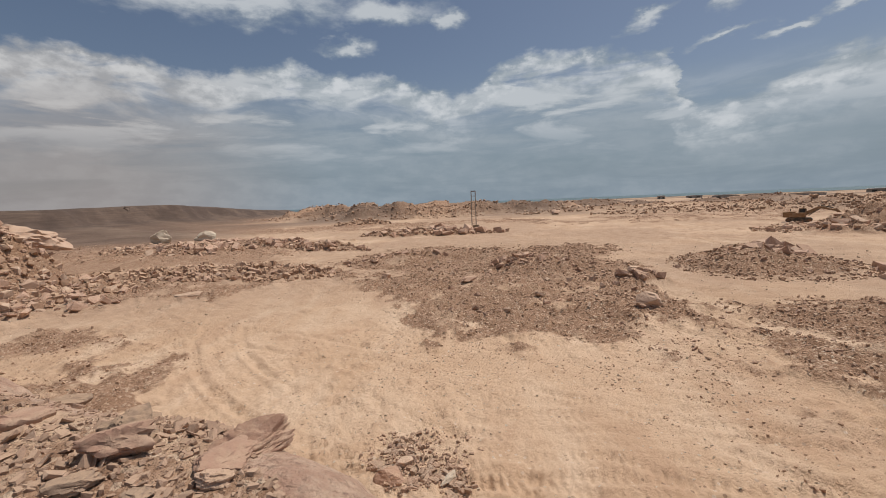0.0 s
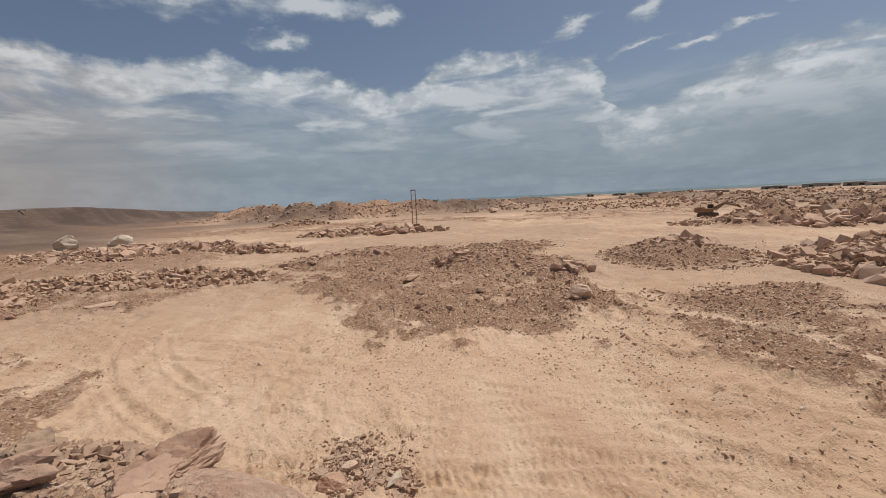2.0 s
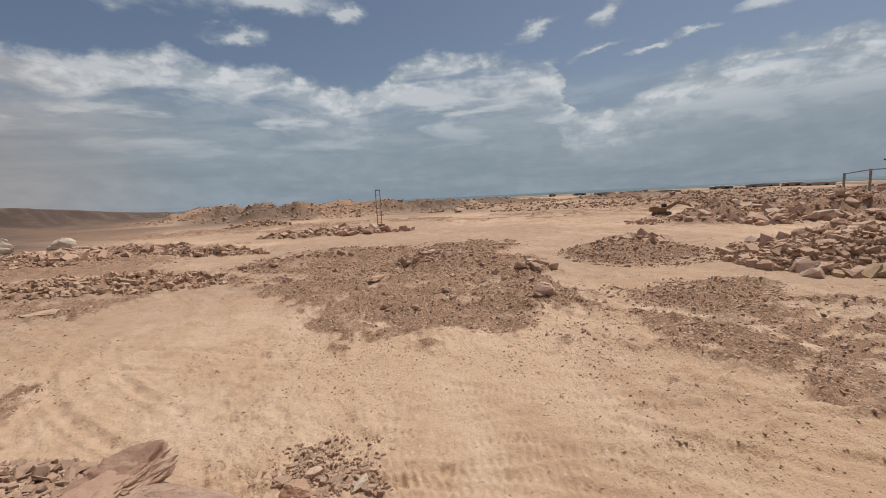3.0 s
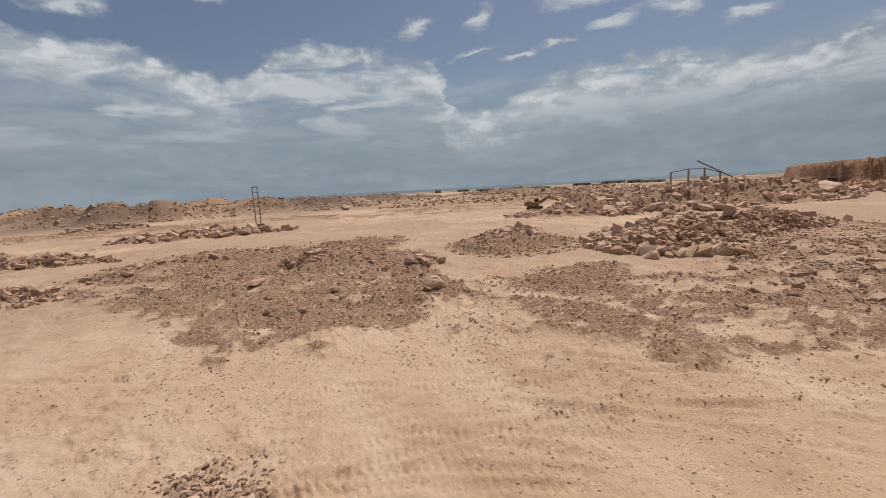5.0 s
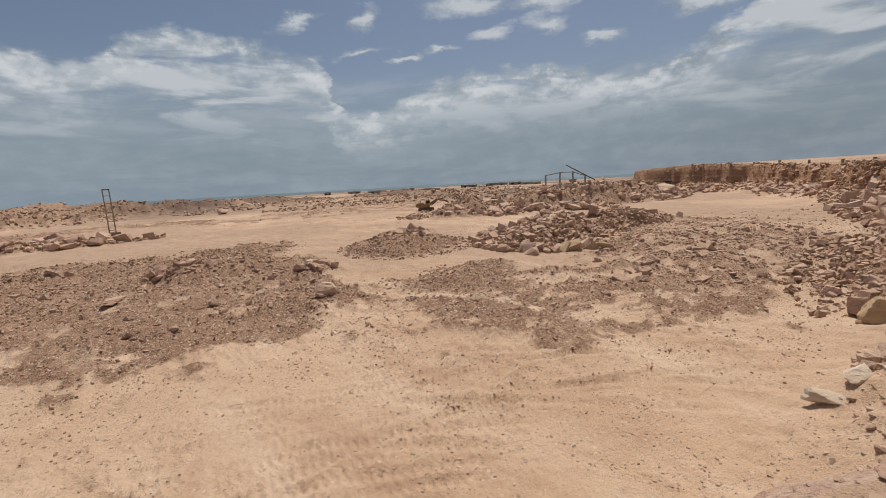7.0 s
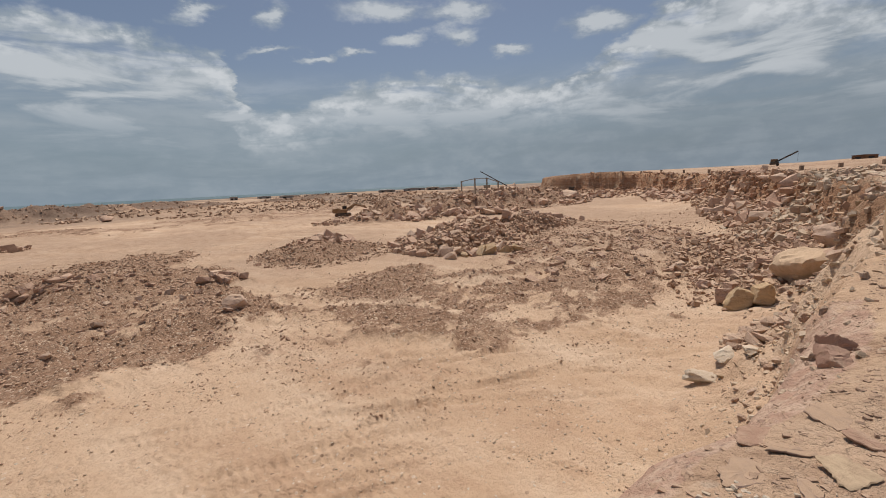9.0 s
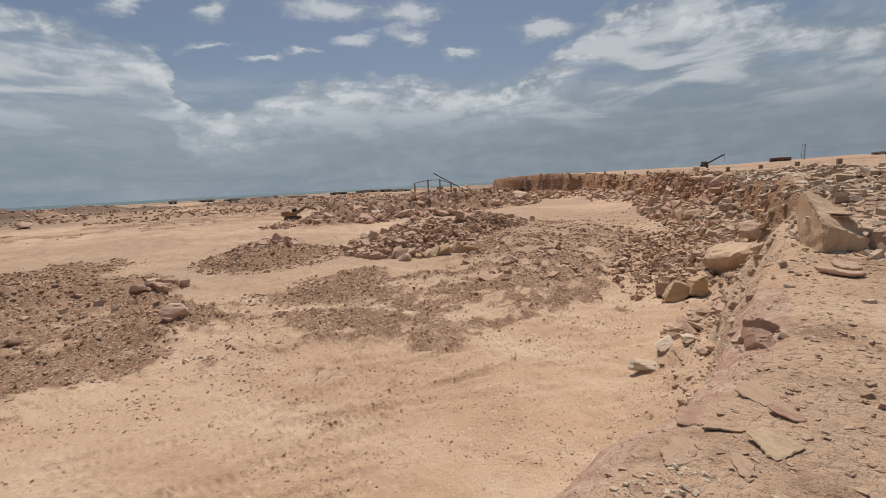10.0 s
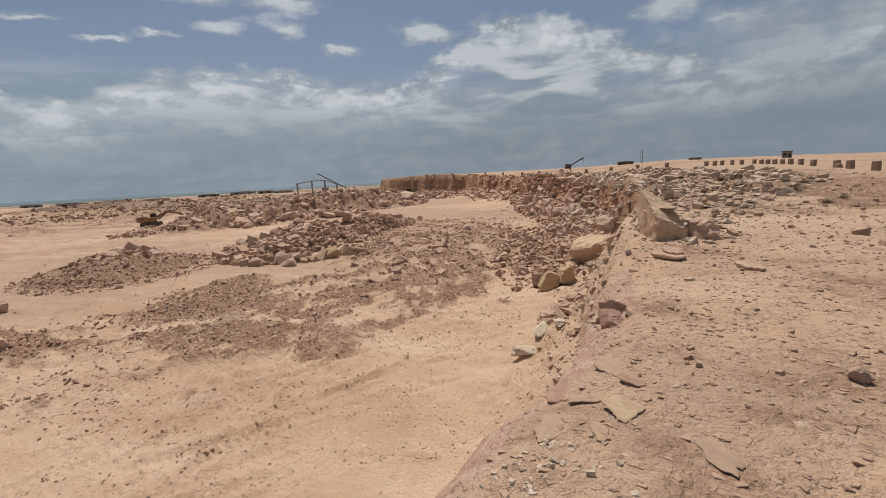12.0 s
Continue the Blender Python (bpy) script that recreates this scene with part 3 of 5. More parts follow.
    # rock bank to the west
    bank = oval(x, y, -41.5, 30.5, 11.5, 10.0, 30, 0.30, 15, 0.62)
    z = z + 6.2 * bank + bank * (1 - bank) * 4 * (0.9 * ridged(x, y, 3.0, 4, 16))
    # dark scarp
    s2 = side(x, y, SCARP, SCARP + [(-3000, 2700)]) + 16 * fbm(x, y, 40, 4, 25)
    scarp = step(s2, -2, 9) * 0.7 + step(s2, -30, 0) * 0.3
    z = z * (1 - scarp) + scarp * (6.5 + 1.6 * fbm(x, y, 70, 4, 27) + 0.0125 * np.minimum(r, 600)) * (1 - 0.7 * step(az_, -33, -20))
    # plateau and its cliffs
    amp = np.clip(0.035 * r, 0.10, 3.6)
    s = side(x, y, RIM, PLATEAU)
    s = s + amp * 1.1 * fbm(x, y, 1.0, 3, 31) * (r < 14) + amp * 1.1 * fbm(x, y, 11.0, 3, 33) * step(r, 10, 40) + 1.3 * fbm(x, y, 2.2, 3, 34) * step(r, 9, 18) * step(r, 90, 40) + 1.8 * fbm(x, y, 5.5, 3, 30) * step(r, 60, 90)
    w = np.clip(0.35 + 0.05 * r, 0.4, 2.3) + 0.5 * step(r, 3.4, 5) * step(r, 24, 12)
    tal = np.clip(0.6 + 0.10 * r, 0.6, 8.0) + 0.6 * step(r, 3.4, 5) * step(r, 24, 12)
    prof = 0.68 * step(s, -w, 0.0) + 0.32 * np.clip((s + w + tal) / tal, 0, 1) ** 1.6
    rise = np.interp(az_, [60, 95, 98, 104, 110, 115, 119, 122, 180], [0.0108, 0.0108, 0.0128, 0.0150, 0.0129, 0.0110, 0.0082, 0.006, 0.004])
    top = 4.4 + rise * np.minimum(r, 420) + 1.25 * np.exp(-(((x - 136) / 34) ** 2) - (((y - 40) / 22) ** 2))
    top = top + 0.05 * fbm(x, y, 1.4, 4, 35) + 0.010 * fbm(x, y, 0.3, 3, 36) + 0.2 * fbm(x, y, 18, 3, 37) * step(r, 12, 60)
    # broken stepped beds along the cliff head
    beds = step(s, 26, 3) * step(r, 10, 22) * step(az_, 92, 99)
    hb = 0.5 * ridged(x, y, 7, 4, 38) - 0.12
    top = top + beds * (np.floor(hb / 0.14) * 0.14 + 0.3 * (hb / 0.14 - np.floor(hb / 0.14)) * 0.14)
    near = step(r, 9, 5)
    top = top - near * 0.22 * np.exp(-np.clip(s, 0, None) / 0.16) - 0.10 * near * step(s, 0.6, 0.0)
    z = z * (1 - prof) + top * prof
    # sunken floor of the bay of the sea
    if not masks:
        return z
    cliff = np.clip(step(s, -w - 0.5 - 0.12 * tal, -w * 0.9) * (1 - step(s, 0.0, 0.9 + 0.004 * r)), 0, 1) * step(r, 14, 24)
    cliff = np.maximum(cliff, step(bank, 0.35, 0.6) * (1 - step(bank, 0.85, 0.97)) * 0.5)
    rub = np.maximum(rub, step(bank, 0.02, 0.3) * 0.55)
    rub = np.maximum(rub, 0.75 * step(heap_far, 0.6, 2.0))
    talus = step(s, -w - tal * 1.1, -w) * (1 - step(s, -w * 0.3, 0)) * step(r, 24, 34)
    rub = np.maximum(rub, 0.45 * talus)
    rub = np.maximum(rub, 0.95 * beds * step(fbm(x, y, 9, 3, 39), -0.3, 0.1))
    earth = 0.40 * step(fbm(x, y, 34, 4, 44), -0.2, 0.2) * step(r, 26, 50)
    earth = np.maximum(earth, 0.7 * step(az_, -13, -26) * step(r, 30, 48)) * (1 - 0.8 * np.exp(-(((x * 0.55 + y * 0.83 - 56) / 5) ** 2)))
    rub = np.maximum(rub, np.where(s > 0, np.where(r < 60, 0.46 + 0.5 * fbm(x, y, 12, 3, 46), 0.42 + 0.4 * fbm(x, y, 22, 3, 47)), earth))
    ledge = near * step(s, -1.6, -0.1) * (1 - step(s, 0.10 + 0.22 * (x < 0.5) * (x > -1.6), 0.5 + 0.3 * (x < 0.5)))
    rub = np.where((s > 0) & (r < 9), np.maximum(rub, np.where(x < 0.3, 0.44, 0.36) + 0.4 * fbm(x, y, 1.2, 3, 95)), rub)
    # scarp and western land before it, darkened as if under cloud
    dark = np.maximum(step(s2, -60, 2) * 0.97, 0.80 * step(az_, -20, -36) * step(r, 80, 125))
    dark = np.maximum(dark, np.clip(0.36 + 1.1 * fbm(x, y, 38, 4, 96), 0, 0.7) * step(r, 105, 200) * (1 - 0.6 * step(r, 1400, 1650)) * (s < 0))
    # soil grows with distance from the eye, leaving the nearer floor sunlit-bright
    soil = step(r, 15, 40) * np.clip(0.78 + 0.9 * fbm(x, y, 14, 5, 151, 0.6), 0.1, 0.9)
    soil = np.where(s > 0, np.where(r < 40, np.clip(0.34 + 0.8 * fbm(x, y, 2.5, 5, 152, 0.6), 0, 0.8), 0.75), soil)
    return z, rub, cliff, ledge, dark, soil


def height(x, y):
    return float(terrain(np.array([float(x)]), np.array([float(y)]))[0])


def mesh_from(name, verts, faces, material=None, smooth=False):
    """A mesh from arrays of corners and of faces that all have as many corners."""
    verts, faces = np.asarray(verts, np.float32), np.asarray(faces, np.int32)
    me = bpy.data.meshes.new(name)
    n, k = faces.shape
    me.vertices.add(len(verts))
    me.vertices.foreach_set("co", verts.ravel())
    me.loops.add(n * k)
    me.loops.foreach_set("vertex_index", faces.ravel())
    me.polygons.add(n)
    me.polygons.foreach_set("loop_start", np.arange(0, n * k, k, dtype=np.int32))
    me.polygons.foreach_set("use_smooth", np.full(n, smooth))
    me.update(calc_edges=True)
    if material:
        me.materials.append(material)
    return me


def build_ground():
    fine = np.arange(-58, 134, 0.2)
    rest = np.arange(134, 302, 3.0)
    azs = np.radians(np.concatenate([fine, rest]))
    rr = [0.02]
    while rr[-1] < 4900:
        q = rr[-1]
        d = max(np.clip(q * q * 0.0018, 0.022, 0.05), 0.08 * (q < 1.2)) if q < 7 else max(0.05, min(0.0011 * q * q, 0.0105 * q if q < 50 else 0.0058 * q))
        rr.append(q + (d if q < 150 else (0.012 if q < 260 else 0.025) * q))
    rr = np.array(rr)
    R, A = np.meshgrid(rr, azs, indexing="ij")
    X, Y = R * np.sin(A), R * np.cos(A)
    z, rub, cliff, ledge, dark, soil = terrain(X.ravel(), Y.ravel(), True)
    verts = np.stack([X.ravel(), Y.ravel(), z], -1)
    nr, na = R.shape
    i, j = np.meshgrid(np.arange(nr - 1), np.arange(na), indexing="ij")
    jn = (j + 1) % na
    faces = np.stack([i * na + j, i * na + jn, (i + 1) * na + jn, (i + 1) * na + j], -1).reshape(-1, 4)[:, ::-1]
    me = mesh_from("ground", verts, faces, MAT_GROUND, True)
    for nm, val in (("rubble", rub), ("cliff", cliff), ("ledge", ledge), ("dark", dark), ("soil", soil)):
        at = me.attributes.new(nm, "FLOAT", "POINT")
        at.data.foreach_set("value", val.astype(np.float32))
    ob = new("ground", me)
    tagged(ob, "sandy quarry floor with wheel tracks, rubble and cliffs", "ground", kind="structure")


build_ground()


def build_sea():
    a = np.radians(np.arange(-40, 110, 2.0))
    rr = [1700, 2200, 3000, 4890]
    v = [(q * math.sin(t), q * math.cos(t), -8.0) for q in rr for t in a]
    n = len(a)
    f = [(i * n + j, (i + 1) * n + j, (i + 1) * n + j + 1, i * n + j + 1) for i in range(3) for j in range(n - 1)]
    ob = new("sea_water", mesh_from("sea_water", v, np.array(f)[:, ::-1], MAT_SEA))
    tagged(ob, "calm hazy blue-green sea along the horizon", "water", kind="structure")


build_sea()

# ---- rocks ----
rng = np.random.default_rng(7)


def ico(sub):
    bm = bmesh.new()
    bmesh.ops.create_icosphere(bm, subdivisions=sub, radius=1.0)
    v = np.array([p.co[:] for p in bm.verts])
    f = np.array([[p.index for p in q.verts] for q in bm.faces])
    bm.free()
    return v, f


ICO = {k: ico(k) for k in (1, 2, 3, 4, 5)}


def noise3(p, size, seed):
    return fbm(p[:, 0] + 3.1 * p[:, 2], p[:, 1] - 2.3 * p[:, 2], size, 4, seed) + fbm(p[:, 2] * 1.3 + p[:, 0], p[:, 1] + p[:, 2], size, 3, seed + 5)


def cut_rock(sub, seed, planes=11, rough=0.05, flat=1.0):
    """A block with broken faces: a ball cut by random planes, then roughened."""
    g = np.random.default_rng(seed)
    v, f = ICO[sub]
    n = g.normal(size=(planes, 3))
    n[:6] += np.array([[2.2, 0, 0], [-2.2, 0, 0], [0, 2.2, 0], [0, -2.2, 0], [0, 0, 2.4], [0, 0, -2.4]])[: min(6, planes)]
    n /= np.linalg.norm(n, axis=1, keepdims=True)
    d = g.uniform(0.5, 0.8, planes)
    dots = v @ n.T
    rad = np.where(dots > 0.05, d / np.maximum(dots, 0.05), 9.0).min(1)
    rad = np.minimum(rad, 1.3)
    p = v * rad[:, None]
    p *= (1 + rough * (noise3(p, 0.7, seed) + 0.6 * noise3(p, 0.22, seed + 9)))[:, None]
    p[:, 2] *= flat
    return p, f


def hull_rock(seed, n=4, flat=1.0, low=0.45):
    """A small angular stone: the hull of a battered box."""
    g = np.random.default_rng(seed)
    bm = bmesh.new()
    sx = g.uniform(0.55, 0.85)
    corners = [(a, b * sx, c * 0.75) for a in (-1, 1) for b in (-1, 1) for c in (-1, 1)]
    for q in corners:
        q = np.array(q) * g.uniform(low, 1.0, 3)
        bm.verts.new((q[0], q[1], q[2] * flat))
    for q in g.normal(size=(n, 3)):
        q = q / np.linalg.norm(q) * g.uniform(0.62, 0.98)
        bm.verts.new((q[0], q[1] * sx, q[2] * flat * 0.8))
    out = bmesh.ops.convex_hull(bm, input=bm.verts)
    bmesh.ops.delete(bm, geom=[e for e in out["geom_interior"] if isinstance(e, bmesh.types.BMVert)], context="VERTS")
    bm.verts.index_update()
    v = np.array([p.co[:] for p in bm.verts])
    f = np.array([[p.index for p in q.verts] for q in bm.faces])
    bm.free()
    return v, f


HULLS = [hull_rock(100 + k, k % 2, (1.0, 0.75, 0.6)[k % 3]) for k in range(18)]
FLAKES = [hull_rock(300 + k, 1, (0.28, 0.2, 0.38)[k % 3]) for k in range(12)]
BLOCKS = [hull_rock(500 + k, 9 + k % 4, (1.1, 0.85, 0.65)[k % 3], 0.35) for k in range(30)]
PLATES = [cut_rock(2, 700 + k, 12, 0.12, (0.30, 0.22, 0.40)[k % 3]) for k in range(12)]


def block_meshes(name, mat, pool):
    return [mesh_from(name, v, f, mat) for v, f in pool]


def stuff(name, label, category, pts, sizes, pool, mat, sink=0.25, tilt=0.5, parent=None, zs=None):
    """Countless small stones in one mesh, lying on the ground."""
    if zs is None:
        zs = terrain(pts[:, 0], pts[:, 1])
    vs, fs, at = [], [], 0
    which = rng.integers(0, len(pool), len(pts))
    for k in range(len(pts)):
        v, f = pool[which[k]]
        a, b, c = rng.uniform(0, 6.28), rng.normal(0, tilt * 0.5), rng.normal(0, tilt * 0.5)
        m = np.array(Euler((b, c, a)).to_matrix())
        s = sizes[k] * np.array([1.0, rng.uniform(0.6, 1.0), rng.uniform(0.7, 1.1)])
        q = (v * s) @ m.T
        q[:, :2] += pts[k]
        q[:, 2] += zs[k] + sizes[k] * np.abs(v[:, 2]).max() * (0.9 - 2 * sink)
        vs.append(q), fs.append(f + at)
        at += len(v)
    ob = new(name, mesh_from(name, np.concatenate(vs), np.concatenate(fs), mat))
    if parent:
        ob.parent = parent
        return tagged(ob, kind="stuff")
    return tagged(ob, label, category, kind="stuff")


def in_oval(n, cx, cy, rx, ry, turn, power=0.5):
    a, q = rng.uniform(0, 6.2832, n), rng.uniform(0, 1, n) ** power
    u, v = rx * q * np.cos(a), ry * q * np.sin(a)
    c, s = math.cos(radians(turn)), math.sin(radians(turn))
    return np.stack([cx + u * c - v * s, cy + u * s + v * c], -1)


def heap(name, label, pts, sizes, meshes, sink=0.22, tilt=0.6, group=""):
    """A heap of single stones under one empty at its base."""
    c = pts.mean(0)
    root = new(name)
    root.location = (c[0], c[1], height(*c))
    tagged(root, label, "rubble", group)
    zs = terrain(pts[:, 0], pts[:, 1])
    for k, (p, s) in enumerate(zip(pts, sizes)):
        me = meshes[rng.integers(0, len(meshes))]
        ob = new("stone", me)
        ob.parent = root
        sc = s * np.array([rng.uniform(0.85, 1.25), rng.uniform(0.65, 1.0), rng.uniform(0.6, 1.0)])
        turn = Euler((rng.normal(0, tilt * 0.5), rng.normal(0, tilt * 0.5), rng.uniform(0, 6.28)))
        lift = zs[k] + s * (0.7 - 2 * sink) * 0.75
        ob.matrix_basis = Matrix.LocRotScale(Vector((p[0] - c[0], p[1] - c[1], lift - root.location.z)), turn, Vector(sc))
    return root


def rock(name, label, x, y, size, mat, seed, turn=0.0, lift=0.0, tilt=(0, 0), sub=4, rough=0.10, planes=12, base=None, category="rock", spread=0.0):
    """One large stone, its half sizes given, resting in the ground; spread widens its foot."""
    v, f = cut_rock(sub, seed, planes, rough)
    v[:, :2] *= (1 - spread * np.clip(v[:, 2:], -1, 1))
    v = v * np.array(size)
    ob = new(name, mesh_from(name, v, f, mat, sub >= 4))
    if sub >= 4:
        ob.data.set_sharp_from_angle(angle=radians(28))
    z = height(x, y) if base is None else base
    ob.matrix_basis = pose(x, y, z + size[2] * 0.62 + lift, tilt[0], tilt[1], turn)
    return tagged(ob, label, category)


def plate(name, label, x, y, rx, ry, th, mat, seed, turn=0.0, tilt=(0, 0), lift=0.0, base=None):
    """A broken flagstone: ragged outline, uneven faces, chipped edge."""
    g = np.random.default_rng(seed)
    n = 36
    rad = 1 + 0.15 * np.convolve(np.tile(g.normal(size=12).repeat(3), 3), np.ones(3) / 3, "same")[n : 2 * n] + 0.05 * g.normal(size=n)
    ang = np.arange(n) / n * 6.2832
    rings = [(0.45, 1, 0.02), (0.8, 1, 0.02), (0.97, 1, 0.03), (1.03, 0.55, 0.05), (1.0, -0.2, 0.06), (0.9, -1, 0.05)]
    v = [(0, 0, th)]
    for q, h, j in rings:
        for k in range(n):
            e = q * rad[k] if q > 0.6 else q
            v.append((rx * e * math.cos(ang[k]), ry * e * math.sin(ang[k]), th * h + th * g.normal() * 0.14))
    v.append((0, 0, -th))
    f = [(0, 1 + k, 1 + (k + 1) % n) for k in range(n)]
    for q in range(len(rings) - 1):
        for k in range(n):
            a, b = 1 + q * n + k, 1 + q * n + (k + 1) % n
            c, d = a + n, b + n
            f += [(a, c, d), (a, d, b)]
    last = len(v) - 1
    f += [(last, last - n + (k + 1) % n, last - n + k) for k in range(n)]
    ob = new(name, mesh_from(name, v, f, mat, True))
    ob.data.set_sharp_from_angle(angle=radians(35))
    z = height(x, y) if base is None else base
    ob.matrix_basis = pose(x, y, z + th * 0.5 + lift, tilt[0], tilt[1], turn)
    return tagged(ob, label, "rock")


# ---- big single stones of the floor ----
rock("boulder", "large sandy boulder half sunk beside the gravel patch", 10.0, 20.1, (0.74, 0.62, 0.66), MAT_PALE, 24, 50, -0.26, sub=4, planes=20)
rock("boulder", "large pale block standing among the western rubble", -57.0, 85.0, (2.6, 1.8, 1.7), MAT_CREAM, 12, 35, 0, (4, 6))
rock("boulder", "cream angular block on the edge of the haul road", -49.6, 88.5, (2.0, 1.6, 1.5), MAT_CREAM, 13, 20, 0, (0, -8))
rock("boulder", "lone squarish brown boulder far out on the floor", 40, 149, (2.1, 1.6, 1.35), MAT_BROWN, 14, 10)
rock("boulder", "flat brown stone lying on the gravel", 1.8, 29.2, (0.75, 0.45, 0.22), MAT_BROWN, 15, 10)
rock("boulder", "flat grey slab at the foot of the strip of rubble", -17.9, 29.2, (1.1, 0.5, 0.16), MAT_PALE, 21, 10, -0.06)
rock("boulder", "pale stone at the edge of the gravel patch", -4.6, 33.2, (0.5, 0.4, 0.3), MAT_PALE, 17, 10)
rock("boulder", "pale stone block on the gravel rise", 14.4, 31.5, (0.8, 0.6, 0.35), MAT_PALE, 18, 30)

# ---- heaps of quarried stone ----
brown_blocks = block_meshes("brown_stone", MAT_BROWN, BLOCKS)
pale_blocks = block_meshes("pale_stone", MAT_PALE, BLOCKS)
yellow_blocks = block_meshes("yellow_stone", MAT_YELLOW, BLOCKS[:10])
strata_plates = block_meshes("bedded_slab", MAT_STRATA, PLATES)
mixed = brown_blocks + pale_blocks[:10]


def sizes_of(n, lo, hi, bias=2.2):
    return lo + (hi - lo) * rng.uniform(0, 1, n) ** bias


H = HEAPS
o = H["centre"]
top = in_oval(26, 27.0, 34.2, 2.6, 4.0, -36)
heap("rubble_heap", "low brown heap of gravel topped by blocks", np.concatenate([top, in_oval(150, *o[:5], 0.6)]),
     np.concatenate([sizes_of(26, 0.4, 0.85, 1.2), sizes_of(150, 0.08, 0.3)]), mixed)
o = H["near_east"]
heap("rubble_heap", "broad heap of angular quarried blocks beside the track", in_oval(300, *o[:5], 0.55), sizes_of(300, 0.22, 0.78, 2.0), mixed)
front = np.stack([np.linspace(26.8, 31.5, 9) + rng.normal(0, 0.5, 9), np.linspace(19.6, 16.6, 9) + rng.normal(0, 0.5, 9)], -1)
heap("rubble_row", "row of large pale blocks at the foot of the heap", front, sizes_of(9, 0.5, 0.85, 1), pale_blocks + yellow_blocks)
ridge = np.stack([np.linspace(41, 58, 40) + rng.normal(0, 0.9, 40), np.linspace(25.5, 21, 40) + rng.normal(0, 0.9, 40)], -1)
heap("rubble_row", "ridge of large dark brown blocks behind the heap", ridge, sizes_of(40, 0.5, 1.15, 1.4), brown_blocks)
o = H["great"]
heap("rubble_heap", "great heap of jumbled quarry blocks by the excavator", in_oval(300, *o[:5], 0.6), sizes_of(300, 0.4, 1.25, 2.0), mixed)
nearrow = np.stack([np.linspace(51, 72, 46) + rng.normal(0, 1.0, 46), np.linspace(55.5, 36, 46) + rng.normal(0, 1.0, 46)], -1)
heap("rubble_row", "line of big blocks at the foot of the great heap", nearrow, sizes_of(46, 0.6, 1.4, 1.3), mixed)
o = H["pole_row"]
heap("rubble_row", "row of dark brown boulders beside the steel frame", in_oval(120, *o[:5], 0.6), sizes_of(120, 0.45, 1.35, 1.8), brown_blocks + pale_blocks[:5])
o = H["west_row"]
heap("rubble_row", "long row of dumped stones along the haul road", in_oval(230, *o[:5], 0.6), sizes_of(230, 0.25, 0.95, 2.2), mixed)
o = H["west_strip"]
heap("rubble_strip", "flat strip of broken stone at the edge of the sand", in_oval(260, *o[:5], 0.55), sizes_of(260, 0.12, 0.5, 2.2), mixed)
o = H["west_blocks"]
heap("rubble_strip", "scattered blocks and stones on churned ground", in_oval(150, *o[:5], 0.6), sizes_of(150, 0.25, 0.9, 2.2), mixed)
heap("rubble_strip", "reddish broken rock at the foot of the bank", in_oval(240, -31, 32, 10, 5, -35, 0.6), sizes_of(240, 0.15, 0.6, 2.2), mixed)
heap("rock_bank", "bank of pale broken rock with jutting ledges", in_oval(260, -38.5, 30.5, 10.0, 9, 30, 0.55), sizes_of(260, 0.18, 0.75, 2.2), pale_blocks + brown_blocks[:10], 0.32)
heap("rubble_strip", "thin scatter of stones over the gravel patch", in_oval(300, 5, 31, 9, 14, 10, 0.6), sizes_of(300, 0.08, 0.32, 2.6), mixed)
heap("rubble_strip", "dark stones along the far edge of the gravel", np.concatenate([in_oval(60, -4.5, 43.2, 6.0, 1.6, 8), in_oval(50, 8.2, 34.3, 4.4, 1.5, -12), in_oval(30, 13.5, 28, 2.0, 1.2, 0)]), sizes_of(140, 0.12, 0.55, 2.2), brown_blocks)
heap("rubble_strip", "churned stones over the rutted ground", in_oval(300, 16, 15, 9, 6, -28, 0.55), sizes_of(300, 0.05, 0.16, 2.5), mixed)
heap("rubble_strip", "grey stone scatter on the eastern floor", in_oval(300, 38, 9, 16, 7, 0, 0.55), sizes_of(300, 0.12, 0.45, 2.8), mixed)
# debris under the near cliff
heap("rockfall", "fallen angular stones heaped under the cliff", np.concatenate([in_oval(200, 33, -0.9, 10, 3.8, -10, 0.6), in_oval(90, 44, -2.5, 12, 4, 3, 0.6)]), sizes_of(290, 0.12, 0.5, 2.4), brown_blocks + pale_blocks[:8])
heap("rockfall", "pale rubble fallen at the foot of the ledge", in_oval(130, 16.6, -0.9, 2.8, 1.2, -12, 0.6), sizes_of(130, 0.12, 0.40, 1.8), pale_blocks)
heap("rockfall", "rubble slope below the quarry face", np.concatenate([in_oval(200, 68, 0.5, 20, 4.5, 8, 0.6), in_oval(100, 100, 12, 16, 4, 24, 0.6)]), sizes_of(300, 0.35, 1.2, 2.2), mixed)
heap("rockfall", "stones along the foot of the far quarry face", np.concatenate([in_oval(120, 108, 17, 18, 2.4, 32, 0.6), in_oval(70, 124, 35, 8, 4, 60, 0.6)]), sizes_of(190, 0.4, 1.2, 2.2), mixed)
rock("boulder", "huge flat-topped block before the quarry face", 116, 41, (4.4, 2.6, 1.9), MAT_PALE, 31, 70)
rock("boulder", "big yellow sandstone block below the cliff", 25.58, -2.65, (1.75, 1.2, 1.2), MAT_OUTCROP, 32, 95, -0.6, (0, 6))
rock("boulder", "rounded pale stone lying on the rockfall", 29.9, -3.4, (0.85, 0.7, 0.65), MAT_PALE, 33, 40, 0.5)
rock("boulder", "upright split sandstone block on the floor", 21.55, -0.64, (0.62, 0.6, 0.75), MAT_YELLOW, 34, 15, 0, (8, 0))
